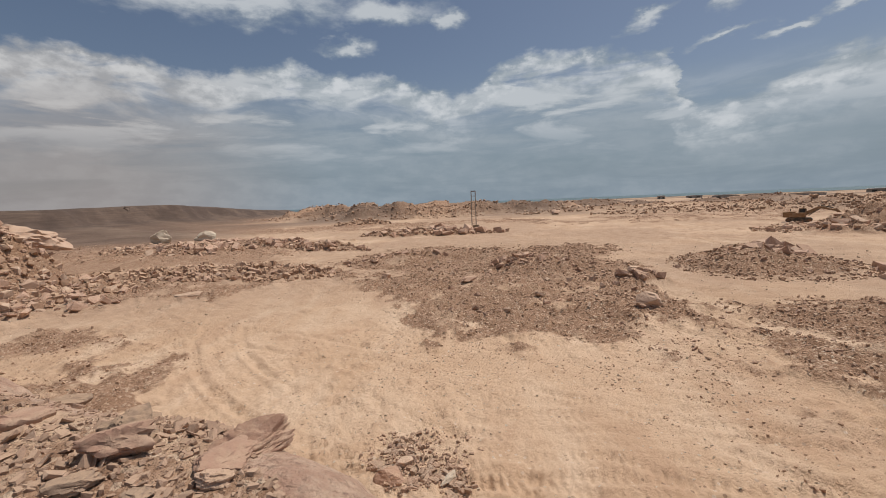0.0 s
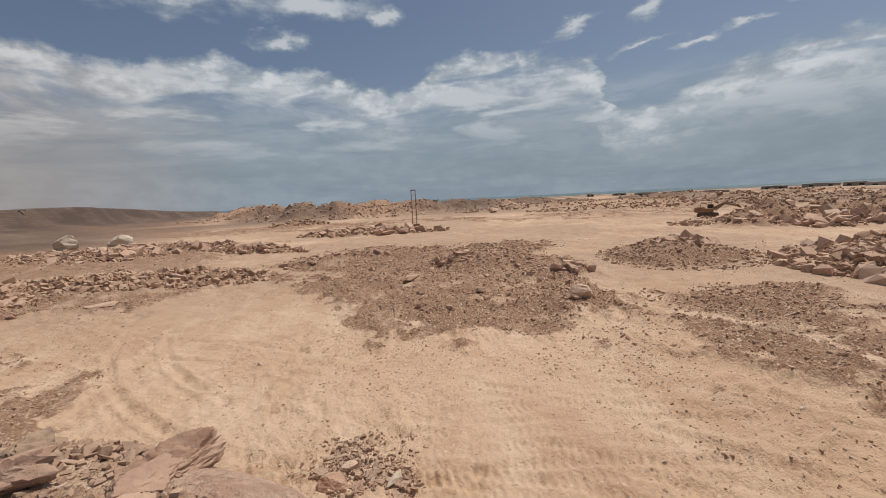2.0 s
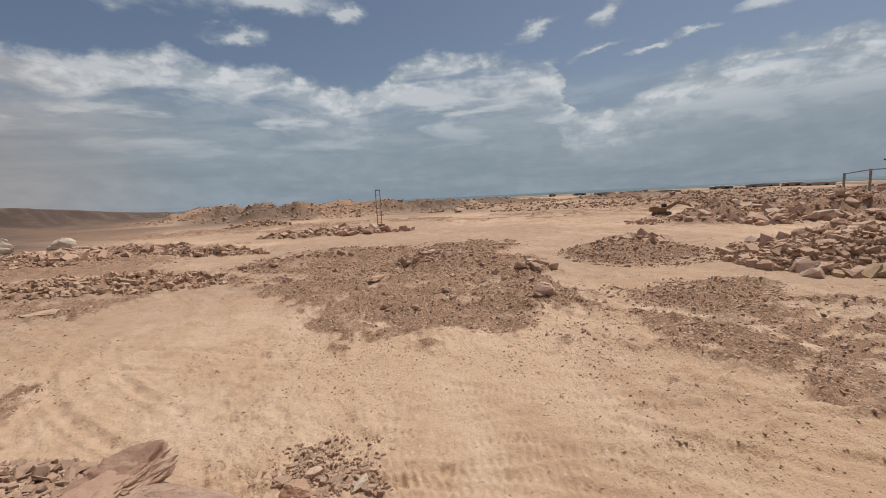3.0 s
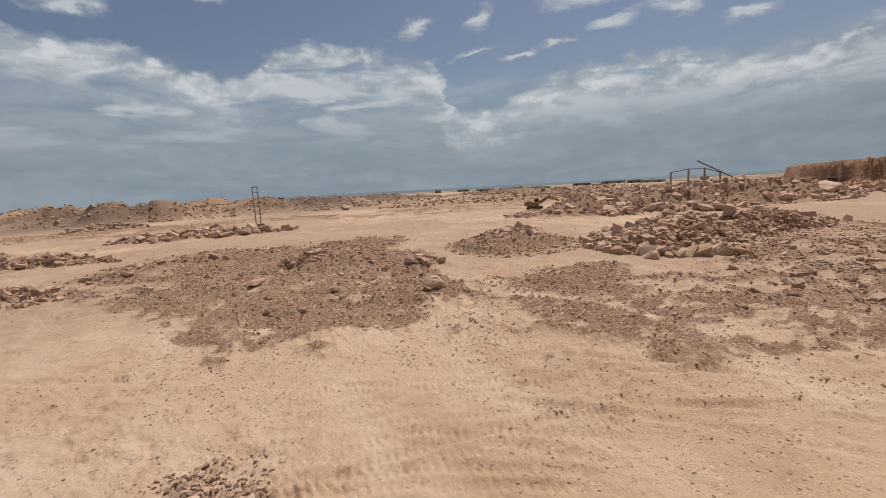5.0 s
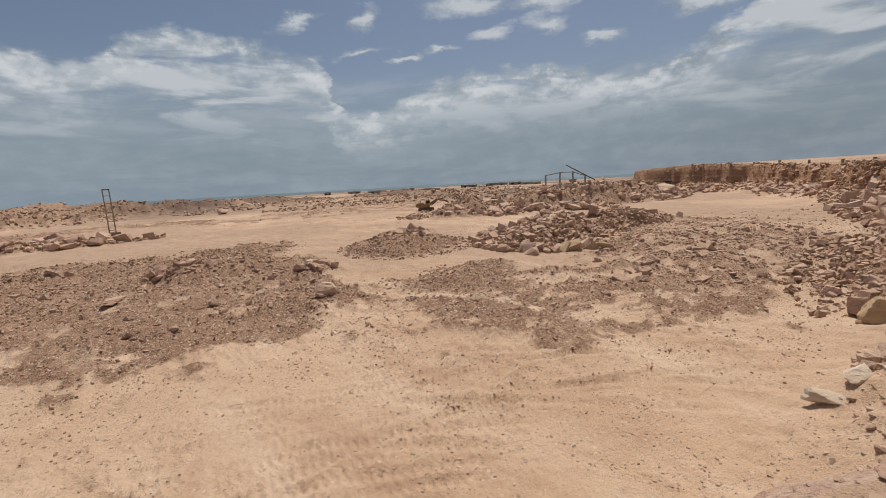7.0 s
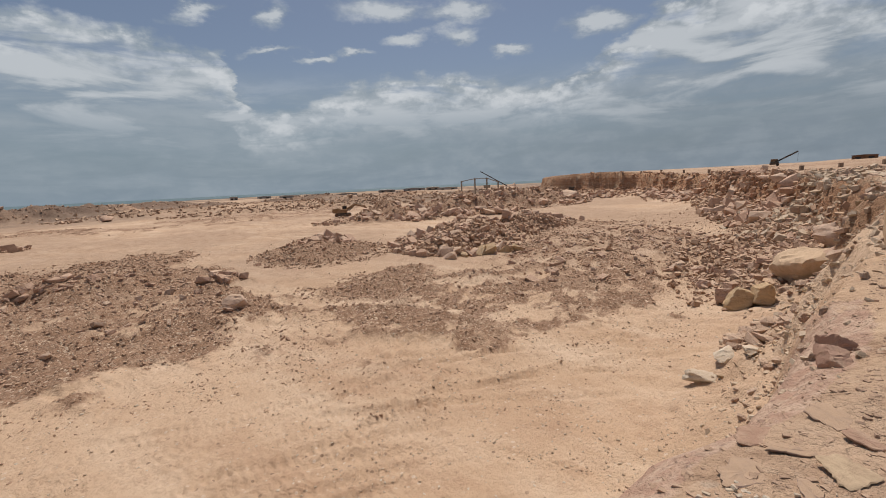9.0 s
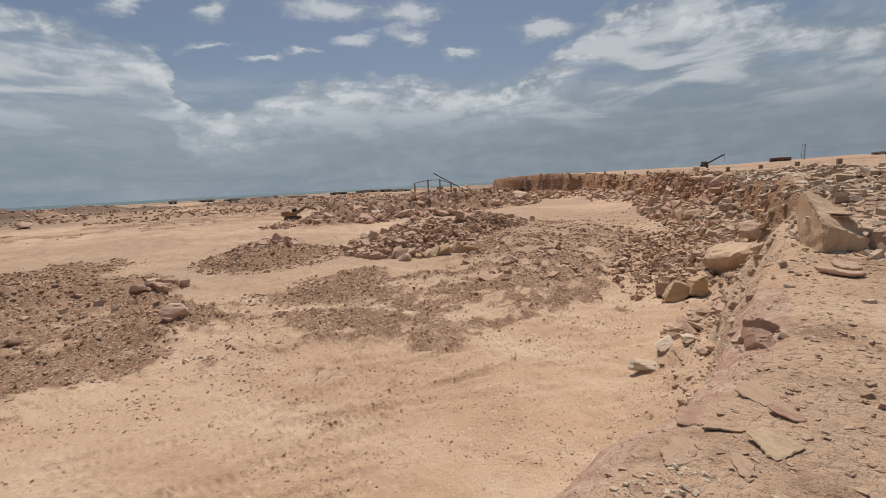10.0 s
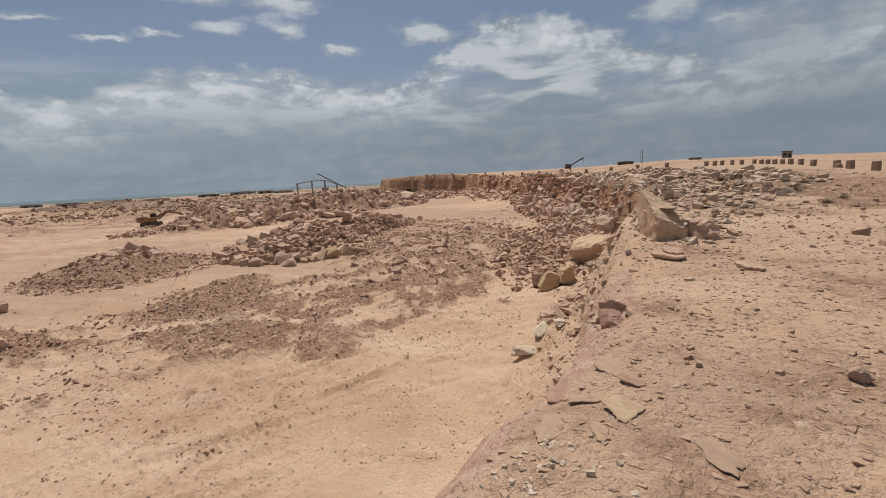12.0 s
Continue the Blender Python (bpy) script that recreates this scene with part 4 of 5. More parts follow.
rock("boulder", "split sandstone block leaning on its neighbour", 21.50, 0.11, (0.6, 0.5, 0.62), MAT_YELLOW, 35, 70, 0, (0, 12))
rock("boulder", "reddish split block beside the upright pair", 22.35, 0.69, (0.65, 0.5, 0.62), MAT_BROWN, 36, 120)
rock("boulder", "small brown block on the sand", 24.59, 1.74, (0.5, 0.35, 0.35), MAT_BROWN, 37, 30)
rock("boulder", "pale slab stone with sunlit top on the sand", 12.68, 0.91, (0.46, 0.30, 0.22), MAT_CREAM, 38, 60, 0.0, (0, 10))
rock("boulder", "pale flat stone beside the sunlit slab", 13.34, 0.36, (0.48, 0.32, 0.23), MAT_CREAM, 39, 10, 0.02)
rock("boulder", "small cream stone in the sand", 13.16, -0.20, (0.34, 0.24, 0.17), MAT_CREAM, 40, 10)
u = rng.uniform(0, 1, 460)
p = np.stack([4.7 + 25 * u, -0.45 - 4.9 * u], -1) + rng.normal(0, 1, (460, 2)) * np.stack([0.2 + 0 * u, 0.35 + 1.1 * u], -1) + np.stack([0 * u, 0.5 + 0.9 * u], -1)
heap("rockfall", "broken ledge stones strewn down the near cliff", p[:280], sizes_of(280, 0.10, 0.42, 2.2) * (0.22 + 1.0 * u[:280]), mixed + yellow_blocks + pale_blocks, 0.2)
u = rng.uniform(0, 1, 2200)
p = np.stack([4.4 + 27 * u, -0.35 - 5.2 * u], -1) + rng.normal(0, 1, (2200, 2)) * np.stack([0.2 + 0 * u, 0.4 + 1.3 * u], -1) + np.stack([0 * u, 0.4 + 0.8 * u], -1)
stuff("rockfall_rubble", "small rubble lying on the broken cliff edge", "rubble", p, sizes_of(2200, 0.03, 0.2, 2.4) * (0.25 + 1.0 * u), HULLS + FLAKES, MAT_SANDCHIP, 0.2, 0.7)
# heap of stones in the sand below the ledge
heap("stone_pile", "small pile of grey and cream stones on sand", np.concatenate([in_oval(70, -0.75, 8.7, 0.85, 0.5, 15), in_oval(50, -1.35, 9.6, 0.75, 0.6, 60), in_oval(35, 0.05, 8.3, 0.3, 0.45, 0)]),
     sizes_of(155, 0.04, 0.17, 2.4), pale_blocks + brown_blocks[:12])
q = np.concatenate([in_oval(420, -0.75, 8.8, 1.0, 0.6, 15), in_oval(320, -1.4, 9.7, 0.9, 0.8, 60), in_oval(160, 0.1, 8.3, 0.4, 0.6, 0), in_oval(200, -0.4, 9.6, 1.2, 1.0, 0)])
stuff("gravel", "fine brown stones round the small pile", "gravel", q, sizes_of(len(q), 0.015, 0.075, 2.2), HULLS, MAT_FLAKE, 0.25, 0.7)
rock("boulder", "grey angular stone in the small pile", -1.35, 8.55, (0.3, 0.24, 0.2), MAT_BROWN, 41, 20, sub=3)
rock("boulder", "cream long stone in the small pile", -0.05, 8.5, (0.34, 0.13, 0.12), MAT_CREAM, 42, 50, 0.05, sub=3)
rock("boulder", "cream stone in the small pile", -1.1, 9.1, (0.26, 0.16, 0.13), MAT_PALE, 43, 0, sub=3)

# ---- outcrop and broken beds of the cliff head ----
def outcrop_cap(parent):
    """Thin dark bedded cap and a flaked sheet on the outcrop."""
    for nm, seed, at, size, lab in (("cap_bed", 951, (0.0, 0.0, 0.50), (0.40, 0.34, 0.06), "thin brown bedded cap"),
                                    ("cap_bed", 952, (-0.08, 0.06, 0.56), (0.28, 0.24, 0.04), "upper brown bed"),
                                    ("flaked_sheet", 953, (-0.25, -0.45, -0.2), (0.5, 0.26, 0.42), "pale flaked rock sheet")):
        v, f = cut_rock(3, seed, 12, 0.16)
        ob = new(nm, mesh_from(nm, v * np.array(size), f, MAT_STRATA if nm == "cap_bed" else MAT_PALE))
        ob.parent = parent
        ob.matrix_basis = pose(*at, 2, 3, 20)
        tagged(ob, lab)


OUTCROP = rock("rock_outcrop", "yellow sandstone outcrop with an undercut face", 9.75, -2.25, (0.62, 0.56, 0.92), MAT_OUTCROP, 58, 20, -0.52, (0, -3), 5, 0.07, 8, spread=0.10)
outcrop_cap(OUTCROP)
rock("rock_outcrop", "pale crumbling rock beside the outcrop", 9.6, -2.95, (0.42, 0.36, 0.36), MAT_PALE, 52, 40, -0.08, (6, 0), 4, 0.2, 14)
rock("rock_outcrop", "overhanging ledge of the western bank", -37.5, 38.0, (3.0, 2.2, 1.3), MAT_PALE, 53, 30, 0, (0, 8), 4, 0.2, 14, base=3.6)
slab_pts = np.concatenate([in_oval(200, 34, -11, 13, 4.5, -22, 0.6), in_oval(90, 21, -6.6, 7, 2.0, -14, 0.6)])
heap("broken_beds", "flat bedded slabs broken along the cliff head", slab_pts, sizes_of(290, 0.09, 0.38, 2.2), strata_plates + pale_blocks[:8], 0.22, 0.3)
heap("broken_beds", "tilted slabs and blocks on the far cliff head", in_oval(200, 52, -10, 14, 5, 2, 0.6), sizes_of(200, 0.18, 0.65, 2.0), strata_plates + pale_blocks[:6], 0.2, 0.35)

p = np.concatenate([in_oval(1500, 33, -11, 15, 5.5, -22, 0.6), in_oval(700, 20, -6.4, 8, 2.4, -14, 0.6), in_oval(700, 54, -10, 16, 6, 2, 0.6), in_oval(260, 10.6, -3.0, 2.2, 1.0, -20, 0.6)])
p = p[side(p[:, 0], p[:, 1], RIM, PLATEAU) > 0.2]
stuff("bedded_rubble", "thin broken slabs littering the cliff head", "rubble", p, sizes_of(len(p), 0.05, 0.38, 2.4) * np.clip(np.hypot(p[:, 0], p[:, 1]) / 30, 0.4, 1.5), FLAKES + HULLS[:6], MAT_SANDCHIP, 0.2, 0.4)

u = rng.uniform(0, 1, 3000)
line = np.array(RIM[22:31], float)
seg = np.clip((u * 8).astype(int), 0, 7)
p = line[seg] + (line[seg + 1] - line[seg]) * rng.uniform(0, 1, 3000)[:, None] + rng.normal(0, 0.8, (3000, 2))
run = line[seg + 1] - line[seg]
run = np.stack([-run[:, 1], run[:, 0]], -1) / np.hypot(run[:, 0], run[:, 1])[:, None]
p = p + run * (0.4 + 2.6 * np.abs(rng.normal(0, 1, 3000)))[:, None]
far_face = p[:, 0] > 62
stuff("cliff_rubble", "broken brown rock of the quarry face", "rubble", p[far_face], sizes_of(far_face.sum(), 0.08, 0.5, 2.8), HULLS, MAT_CLIFF, 0.3, 0.8)
stuff("cliff_rubble", "pale rubble on the slope of the quarry face", "rubble", p[~far_face], sizes_of((~far_face).sum(), 0.1, 0.55, 2.4), HULLS, MAT_SANDCHIP, 0.3, 0.8)

# ---- the near rim ----
plate("flagstone", "thin tan flagstone with ragged edge on dust", 2.87, -0.49, 0.115, 0.105, 0.009, MAT_TAN, 61, 0, (3, -11), 0.022)
plate("flagstone", "grey flake of slab rock lying flat", 3.52, -0.50, 0.17, 0.12, 0.012, MAT_LILAC, 62, 20, (0, -3), -0.004)
plate("flagstone", "curled brown flake propped on its edge", 3.00, -0.27, 0.10, 0.05, 0.007, MAT_LILAC, 63, 100, (6, 2), 0.005)
plate("flagstone", "dark flat slab flush with the dust", 2.50, -0.92, 0.15, 0.08, 0.008, MAT_SLATE, 64, 20, (0, 0), -0.003)
plate("flagstone", "grey weathered bed exposed at the rim", 2.66, -0.06, 0.17, 0.10, 0.012, MAT_LILAC, 65, -35, (0, 0), -0.008)
plate("flagstone", "thin grey bed beside the tan flagstone", 2.62, -0.34, 0.09, 0.05, 0.008, MAT_LILAC, 165, 15, (0, -2), -0.003)
plate("flagstone", "broken brown flake on the rim", 3.25, -0.62, 0.10, 0.06, 0.009, MAT_PINK, 166, 50, (4, -6), 0.01)
plate("flagstone", "pinkish flat bed at the very brink", 3.18, -0.12, 0.16, 0.09, 0.014, MAT_PINK, 167, -30, (0, 4), 0.0)
plate("flagstone", "small flat slab on the gravelly top", 6.83, -2.72, 0.20, 0.12, 0.025, MAT_STRATA, 66, 20, (0, -4), 0.02)
plate("flagstone", "layered slab at the break of the cliff", 7.47, -1.84, 0.26, 0.17, 0.03, MAT_STRATA, 67, 40, (3, 0), 0.02)
plate("flagstone", "second layer of broken slab at the cliff break", 7.6, -1.95, 0.20, 0.13, 0.025, MAT_STRATA, 68, 10, (0, -4), 0.075)
plate("flagstone", "broad flat boulder plate set in the dust", -3.3, 3.0, 0.22, 0.12, 0.04, MAT_PINK, 69, 35, (0, 4), 0.0)
plate("flagstone", "long flat bed at the brink of the ledge", -2.75, 3.55, 0.24, 0.11, 0.02, MAT_SLATE, 70, -10, (4, 0), 0.02)
plate("flagstone", "short flat bed at the brink of the ledge", -3.45, 3.65, 0.18, 0.10, 0.025, MAT_SLATE, 71, 5, (4, 0), 0.02)
rock("rim_rock", "grey-green weathered rock leaning at the rim", -2.28, 2.88, (0.22, 0.20, 0.14), MAT_SLATE, 86, 35, -0.06, (4, -4), 5, 0.16, 16)
rock("rim_rock", "dark jointed rock under the leaning one", -2.22, 2.62, (0.24, 0.20, 0.13), MAT_PINK, 73, 10, 0, (0, 0), 4, 0.2)
rock("rim_rock", "pink-brown sandstone slab tilted up to a point", -1.38, 2.74, (0.25, 0.19, 0.14), MAT_PINK, 84, 38, -0.10, (-2, -3), 5, 0.16, 13)
rock("rim_rock", "pink sandstone slab cracked along its bed", -1.50, 2.52, (0.24, 0.2, 0.1), MAT_PINK, 85, 30, -0.06, (-2, -2), 5, 0.14, 9)
rock("rim_rock", "dark layered rock at the lip", -2.15, 2.25, (0.13, 0.10, 0.07), MAT_SLATE, 76, 60, 0, (0, 8), 4, 0.2)
rock("rim_rock", "grey rock showing out of the dust", -1.75, 2.18, (0.11, 0.09, 0.05), MAT_SLATE, 77, 0, 0, (0, 0), 4, 0.2)
rock("rim_rock", "pale tan rock under the tilted slab", -1.42, 2.30, (0.12, 0.09, 0.07), MAT_STRATA, 78, 45, 0, (0, 0), 4, 0.2)
rock("rim_rock", "rounded dark stone lying on the gravel", 3.55, -2.14, (0.10, 0.08, 0.08), MAT_FLAKE, 79, 10, 0, sub=4, planes=26)
rock("rim_rock", "pink-brown block at the brink over the rubble", 4.85, -0.66, (0.17, 0.13, 0.14), MAT_PINK, 80, 30, -0.03, (0, 10), 4)
rock("rim_rock", "pink slab block leaning at the brink", 5.25, -0.74, (0.18, 0.12, 0.13), MAT_PINK, 81, 70, -0.03, (10, 0), 4)
# flakes on the rock by the western lip
lip = np.concatenate([in_oval(160, -1.75, 3.02, 0.50, 0.16, -8, 0.6), in_oval(140, -2.6, 2.7, 0.6, 0.5, 20, 0.5)])
stuff("rock_flakes", "thin dark flakes splintered off the ledge rock", "stones", lip, sizes_of(len(lip), 0.015, 0.085, 1.8), FLAKES, MAT_FLAKE, 0.15, 0.9)


def rim_points(n, x0, x1, y0, y1, near):
    """Points on the plateau, thicker towards the lip."""
    p = np.stack([rng.uniform(x0, x1, n * 3), rng.uniform(y0, y1, n * 3)], -1)
    s = side(p[:, 0], p[:, 1], RIM, PLATEAU)
    keep = (s > 0.12) & (np.hypot(p[:, 0], p[:, 1]) > 0.9) & (rng.uniform(0, 1, n * 3) < np.exp(-np.hypot(p[:, 0], p[:, 1]) / near))
    return p[keep][:n]


p = rim_points(20000, 1.2, 14, -9, 0.5, 4.0)
stuff("stone_chips", "brown stone chips strewn over the dusty plateau", "stones", p, sizes_of(len(p), 0.006, 0.038, 2.6), FLAKES, MAT_FLAKE, 0.28, 0.3)
p = rim_points(4500, 3.2, 15, -10, -0.4, 9.0)
stuff("stone_chips", "flat brown stones littering the dusty plateau top", "stones", p, sizes_of(len(p), 0.010, 0.042, 2.4), FLAKES + HULLS[:4], MAT_FLAKE, 0.28, 0.3)
p = rim_points(2600, 8, 45, -24, -1.5, 16.0)
stuff("stone_chips", "scattered stones on the sandy plateau", "stones", p, sizes_of(len(p), 0.03, 0.14, 3.0), FLAKES + HULLS, MAT_FLAKE, 0.3, 0.4)
p = rim_points(16000, -6.5, -0.4, 1.4, 4.8, 2.8)
p = p[(p[:, 0] < -1.3) | (side(p[:, 0], p[:, 1], RIM, PLATEAU) > 0.55)]
stuff("stone_chips", "dark flakes and chips covering the western rim", "stones", p, sizes_of(len(p), 0.006, 0.045, 3.0), FLAKES + HULLS, MAT_FLAKE, 0.3, 0.5)
p = np.concatenate([in_oval(130, 2.2, 0.12, 0.45, 0.16, -38), in_oval(40, 2.4, -0.35, 0.4, 0.2, 0)])
stuff("stone_chips", "white limestone chips at the lip", "stones", p, sizes_of(len(p), 0.006, 0.028, 2.4), HULLS + FLAKES, MAT_CREAM, 0.25, 0.5)

# ---- loose gravel on the floor ----


def floor_points(n, lo, hi, az0, az1):
    r = lo * (hi / lo) ** rng.uniform(0, 1, n)
    a = np.radians(rng.uniform(az0, az1, n))
    p = np.stack([r * np.sin(a), r * np.cos(a)], -1)
    return p[side(p[:, 0], p[:, 1], RIM, PLATEAU) < -1.0]


p = floor_points(26000, 6.0, 60, -50, 98)
keep = fbm(p[:, 0], p[:, 1], 3.0, 4, 97, 0.65) > rng.uniform(-0.25, 0.3, len(p))
p = p[keep]
stuff("loose_pebbles", "pebbles scattered on the pale sand", "stones", p, sizes_of(len(p), 0.008, 0.048, 3.2) * (0.65 + 0.03 * np.hypot(p[:, 0], p[:, 1])), HULLS, MAT_SANDCHIP, 0.3, 0.5)
p = floor_points(900, 7.0, 22, -40, 98)
stuff("cream_chips", "small cream limestone chips lying on the sand", "stones", p, sizes_of(len(p), 0.012, 0.055, 2.4) * (0.6 + 0.04 * np.hypot(p[:, 0], p[:, 1])), FLAKES, MAT_CREAM, 0.25, 0.4)
p = np.concatenate([in_oval(5000, 14, 9.5, 10, 6.5, -38, 0.6), in_oval(2200, 2, 16, 9, 3.5, -10, 0.6), in_oval(2500, -15, 15, 8, 5, 60, 0.6), in_oval(1500, 24, 4, 9, 3, -8, 0.6)])
p = p[fbm(p[:, 0], p[:, 1], 1.6, 4, 161, 0.65) > rng.uniform(-0.3, 0.3, len(p))]
stuff("dirt_clods", "crumbled brown clods strewn over the churned sand", "gravel", p, sizes_of(len(p), 0.012, 0.055, 2.8), HULLS, MAT_CHIP, 0.3, 0.6)
total = []
for key, (edge, rag, hh, hide) in GRAVEL.items():
    e = np.array(edge)
    lo, hi = e.min(0) - 1, e.max(0) + 1
    n = {"main": 42000, "churned": 26000}.get(key, 9000)
    total.append(rng.uniform(lo, hi, (n, 2)))
p = np.concatenate(total)
p = p[terrain(p[:, 0], p[:, 1], True)[1] > rng.uniform(0.25, 0.95, len(p))]
r_ = np.hypot(p[:, 0], p[:, 1])
stuff("gravel", "brown broken gravel churned into the sand", "gravel", p, sizes_of(len(p), 0.018, 0.11, 3.0) * np.clip(0.45 + 0.02 * r_, 0.5, 1.6), HULLS + FLAKES[:4], MAT_CHIP, 0.3, 0.6)
total = []
for key, (cx, cy, rx, ry, turn, hh) in HEAPS.items():
    total.append(in_oval({"near_east": 3800, "east_ridge": 2000, "great": 4200}.get(key, 1400), cx, cy, rx, ry, turn, 0.55) if key != "centre" else in_oval(1, cx, cy, 1, 1, 0))
p = np.concatenate(total)
q = in_oval(3200, *HEAPS["centre"][:5], 0.55)
stuff("gravel", "brown gravel and small stones of the low heap", "gravel", q, sizes_of(len(q), 0.03, 0.17, 3.0), HULLS, MAT_CHIP, 0.25, 0.7)
stuff("gravel", "small rubble between the quarried blocks", "gravel", p, sizes_of(len(p), 0.08, 0.40, 2.2), HULLS, MAT_CHIP, 0.25, 0.7)
p = np.concatenate([in_oval(2600, 36, -0.5, 15, 4.5, -6, 0.6), in_oval(1800, 75, 2, 26, 5, 10, 0.6), in_oval(1400, -34, 33, 12, 9, 30, 0.6), in_oval(700, 16.4, -1.0, 3, 1.4, -12, 0.6)])
stuff("gravel", "small fallen stones below the quarry faces", "gravel", p, sizes_of(len(p), 0.05, 0.36, 2.6) * np.clip(np.hypot(p[:, 0], p[:, 1]) / 36, 0.4, 1.6), HULLS, MAT_CHIP, 0.25, 0.7)
p = np.concatenate([in_oval(380, cx, cy, rx * 1.2, ry * 1.3, 0, 0.55) for cx, cy, rx, ry, hh in MOUNDS])
stuff("gravel", "stones lying on the distant spoil mounds", "gravel", p, sizes_of(len(p), 0.2, 0.8, 2.6), HULLS, MAT_CHIP, 0.25, 0.7)

# ---- built things ----


def part(name, bm, material, parent, label=""):
    me = bpy.data.meshes.new(name)
    bm.to_mesh(me)
    bm.free()
    me.materials.append(material)
    ob = new(name, me)
    ob.parent = parent
    return tagged(ob, label) if label else ob


def box(sx, sy, sz, at=(0, 0, 0), bevel=0.03, rot=(0, 0, 0), taper=1.0):
    bm = bmesh.new()
    bmesh.ops.create_cube(bm, size=1.0)
    bmesh.ops.scale(bm, vec=(sx, sy, sz), verts=bm.verts)
    if taper != 1.0:
        for v in bm.verts:
            if v.co.z > 0:
                v.co.x *= taper
                v.co.y *= taper
    if bevel:
        bmesh.ops.bevel(bm, geom=bm.edges[:], offset=bevel, segments=2, affect="EDGES", profile=0.6)
    bmesh.ops.transform(bm, matrix=pose(*at, *rot), verts=bm.verts)
    return bm


def beam(a, b, w, h=None, bevel=0.0):
    a, b = Vector(a), Vector(b)
    bm = box(w, h or w, (b - a).length, bevel=bevel)
    turn = (b - a).to_track_quat("Z", "Y").to_matrix().to_4x4()
    bmesh.ops.transform(bm, matrix=Matrix.Translation((a + b) / 2) @ turn, verts=bm.verts)
    return bm


def tube(r, length, at, rot=(0, 0, 0), seg=16):
    bm = bmesh.new()
    bmesh.ops.create_cone(bm, cap_ends=True, segments=seg, radius1=r, radius2=r, depth=length)
    bmesh.ops.transform(bm, matrix=pose(*at, *rot), verts=bm.verts)
    return bm


def outline(pts, width, at=(0, 0, 0), bevel=0.03):
    """A plate cut to an outline in x and z, with its width along y."""
    bm = bmesh.new()
    lo = [bm.verts.new((x, -width / 2, z)) for x, z in pts]
    hi = [bm.verts.new((x, width / 2, z)) for x, z in pts]
    bm.faces.new(lo)
    bm.faces.new(hi[::-1])
    for k in range(len(pts)):
        q = (k + 1) % len(pts)
        bm.faces.new((lo[q], lo[k], hi[k], hi[q]))
    bmesh.ops.recalc_face_normals(bm, faces=bm.faces)
    if bevel:
        bmesh.ops.bevel(bm, geom=bm.edges[:], offset=bevel, segments=1, affect="EDGES")
    bmesh.ops.translate(bm, vec=at, verts=bm.verts)
    return bm


def root_at(name, x, y, turn, label, category, group="", z=None):
    e = new(name)
    e.matrix_basis = pose(x, y, height(x, y) if z is None else z, 0, 0, turn)
    return tagged(e, label, category, group)


def excavator(x, y, turn):
    e = root_at("excavator", x, y, turn, "dusty brown-yellow tracked excavator with its boom stretched out", "excavator")
    for sy in (-1.15, 1.15):
        pts = []
        for k in range(9):
            a = radians(90 + k * 22.5)
            pts.append((-1.75 + 0.45 * math.cos(a), 0.47 + 0.45 * math.sin(a)))
        for k in range(9):
            a = radians(270 + k * 22.5)
            pts.append((1.75 + 0.45 * math.cos(a), 0.47 + 0.45 * math.sin(a)))
        t = part("track", outline(pts, 0.6, (0, sy, 0), 0.02), MAT_STEEL, e, "dark steel crawler track")
        for k in range(5):
            part("roller", tube(0.14, 0.66, (-1.3 + 0.65 * k, sy, 0.3), (90, 0, 0)), MAT_RUST, t)
        for sx in (-1.75, 1.75):
            part("sprocket", tube(0.3, 0.66, (sx, sy, 0.47), (90, 0, 0)), MAT_RUST, t)
    part("undercarriage", box(2.2, 1.9, 0.5, (0, 0, 0.72)), MAT_STEEL, e)
    part("house", box(3.6, 2.5, 0.95, (-0.65, 0, 1.5), 0.08), MAT_YPAINT, e)
    part("counterweight", box(0.8, 2.55, 1.15, (-2.3, 0, 1.62), 0.18), MAT_YPAINT, e)
    part("engine_hood", box(1.5, 2.2, 0.35, (-1.35, 0, 2.1), 0.08), MAT_YPAINT, e)
    part("exhaust", tube(0.07, 0.6, (-1.5, 0.6, 2.5)), MAT_STEEL, e)
    cab = part("cab", box(1.35, 1.0, 1.55, (0.5, 0.72, 2.15), 0.1, taper=0.88), MAT_YPAINT, e)
    part("cab_window", box(0.95, 1.04, 0.75, (0.5, 0.72, 2.38), 0.03), MAT_GLASS, cab, "dark cab window")
    part("windscreen", box(0.1, 0.75, 0.9, (1.13, 0.72, 2.25), 0.02, (0, -4, 0)), MAT_GLASS, cab)
    part("boom", outline([(0.7, 1.6), (1.0, 2.2), (2.9, 3.25), (3.5, 3.3), (5.9, 2.5), (5.9, 2.2), (3.5, 2.8), (3.1, 2.7), (1.2, 1.45)], 0.45), MAT_YPAINT, e)
    part("arm", outline([(5.3, 2.75), (5.8, 2.85), (6.3, 2.3), (7.3, 1.2), (7.0, 1.05), (5.8, 2.1)], 0.32), MAT_YPAINT, e)
    part("bucket", outline([(6.6, 1.35), (7.35, 1.3), (7.5, 0.6), (6.9, 0.05), (6.2, 0.3), (6.35, 0.9)], 1.1), MAT_STEEL, e)
    for sy in (-0.3, 0.3):
        part("lift_cylinder", beam((1.5, sy, 1.4), (3.2, sy, 2.75), 0.14), MAT_STEEL, e)
    part("arm_cylinder", beam((3.4, 0, 3.45), (5.4, 0, 2.85), 0.16), MAT_STEEL, e)
    return e


excavator(61.0, 71.5, -42).scale = (0.8, 0.8, 0.8)


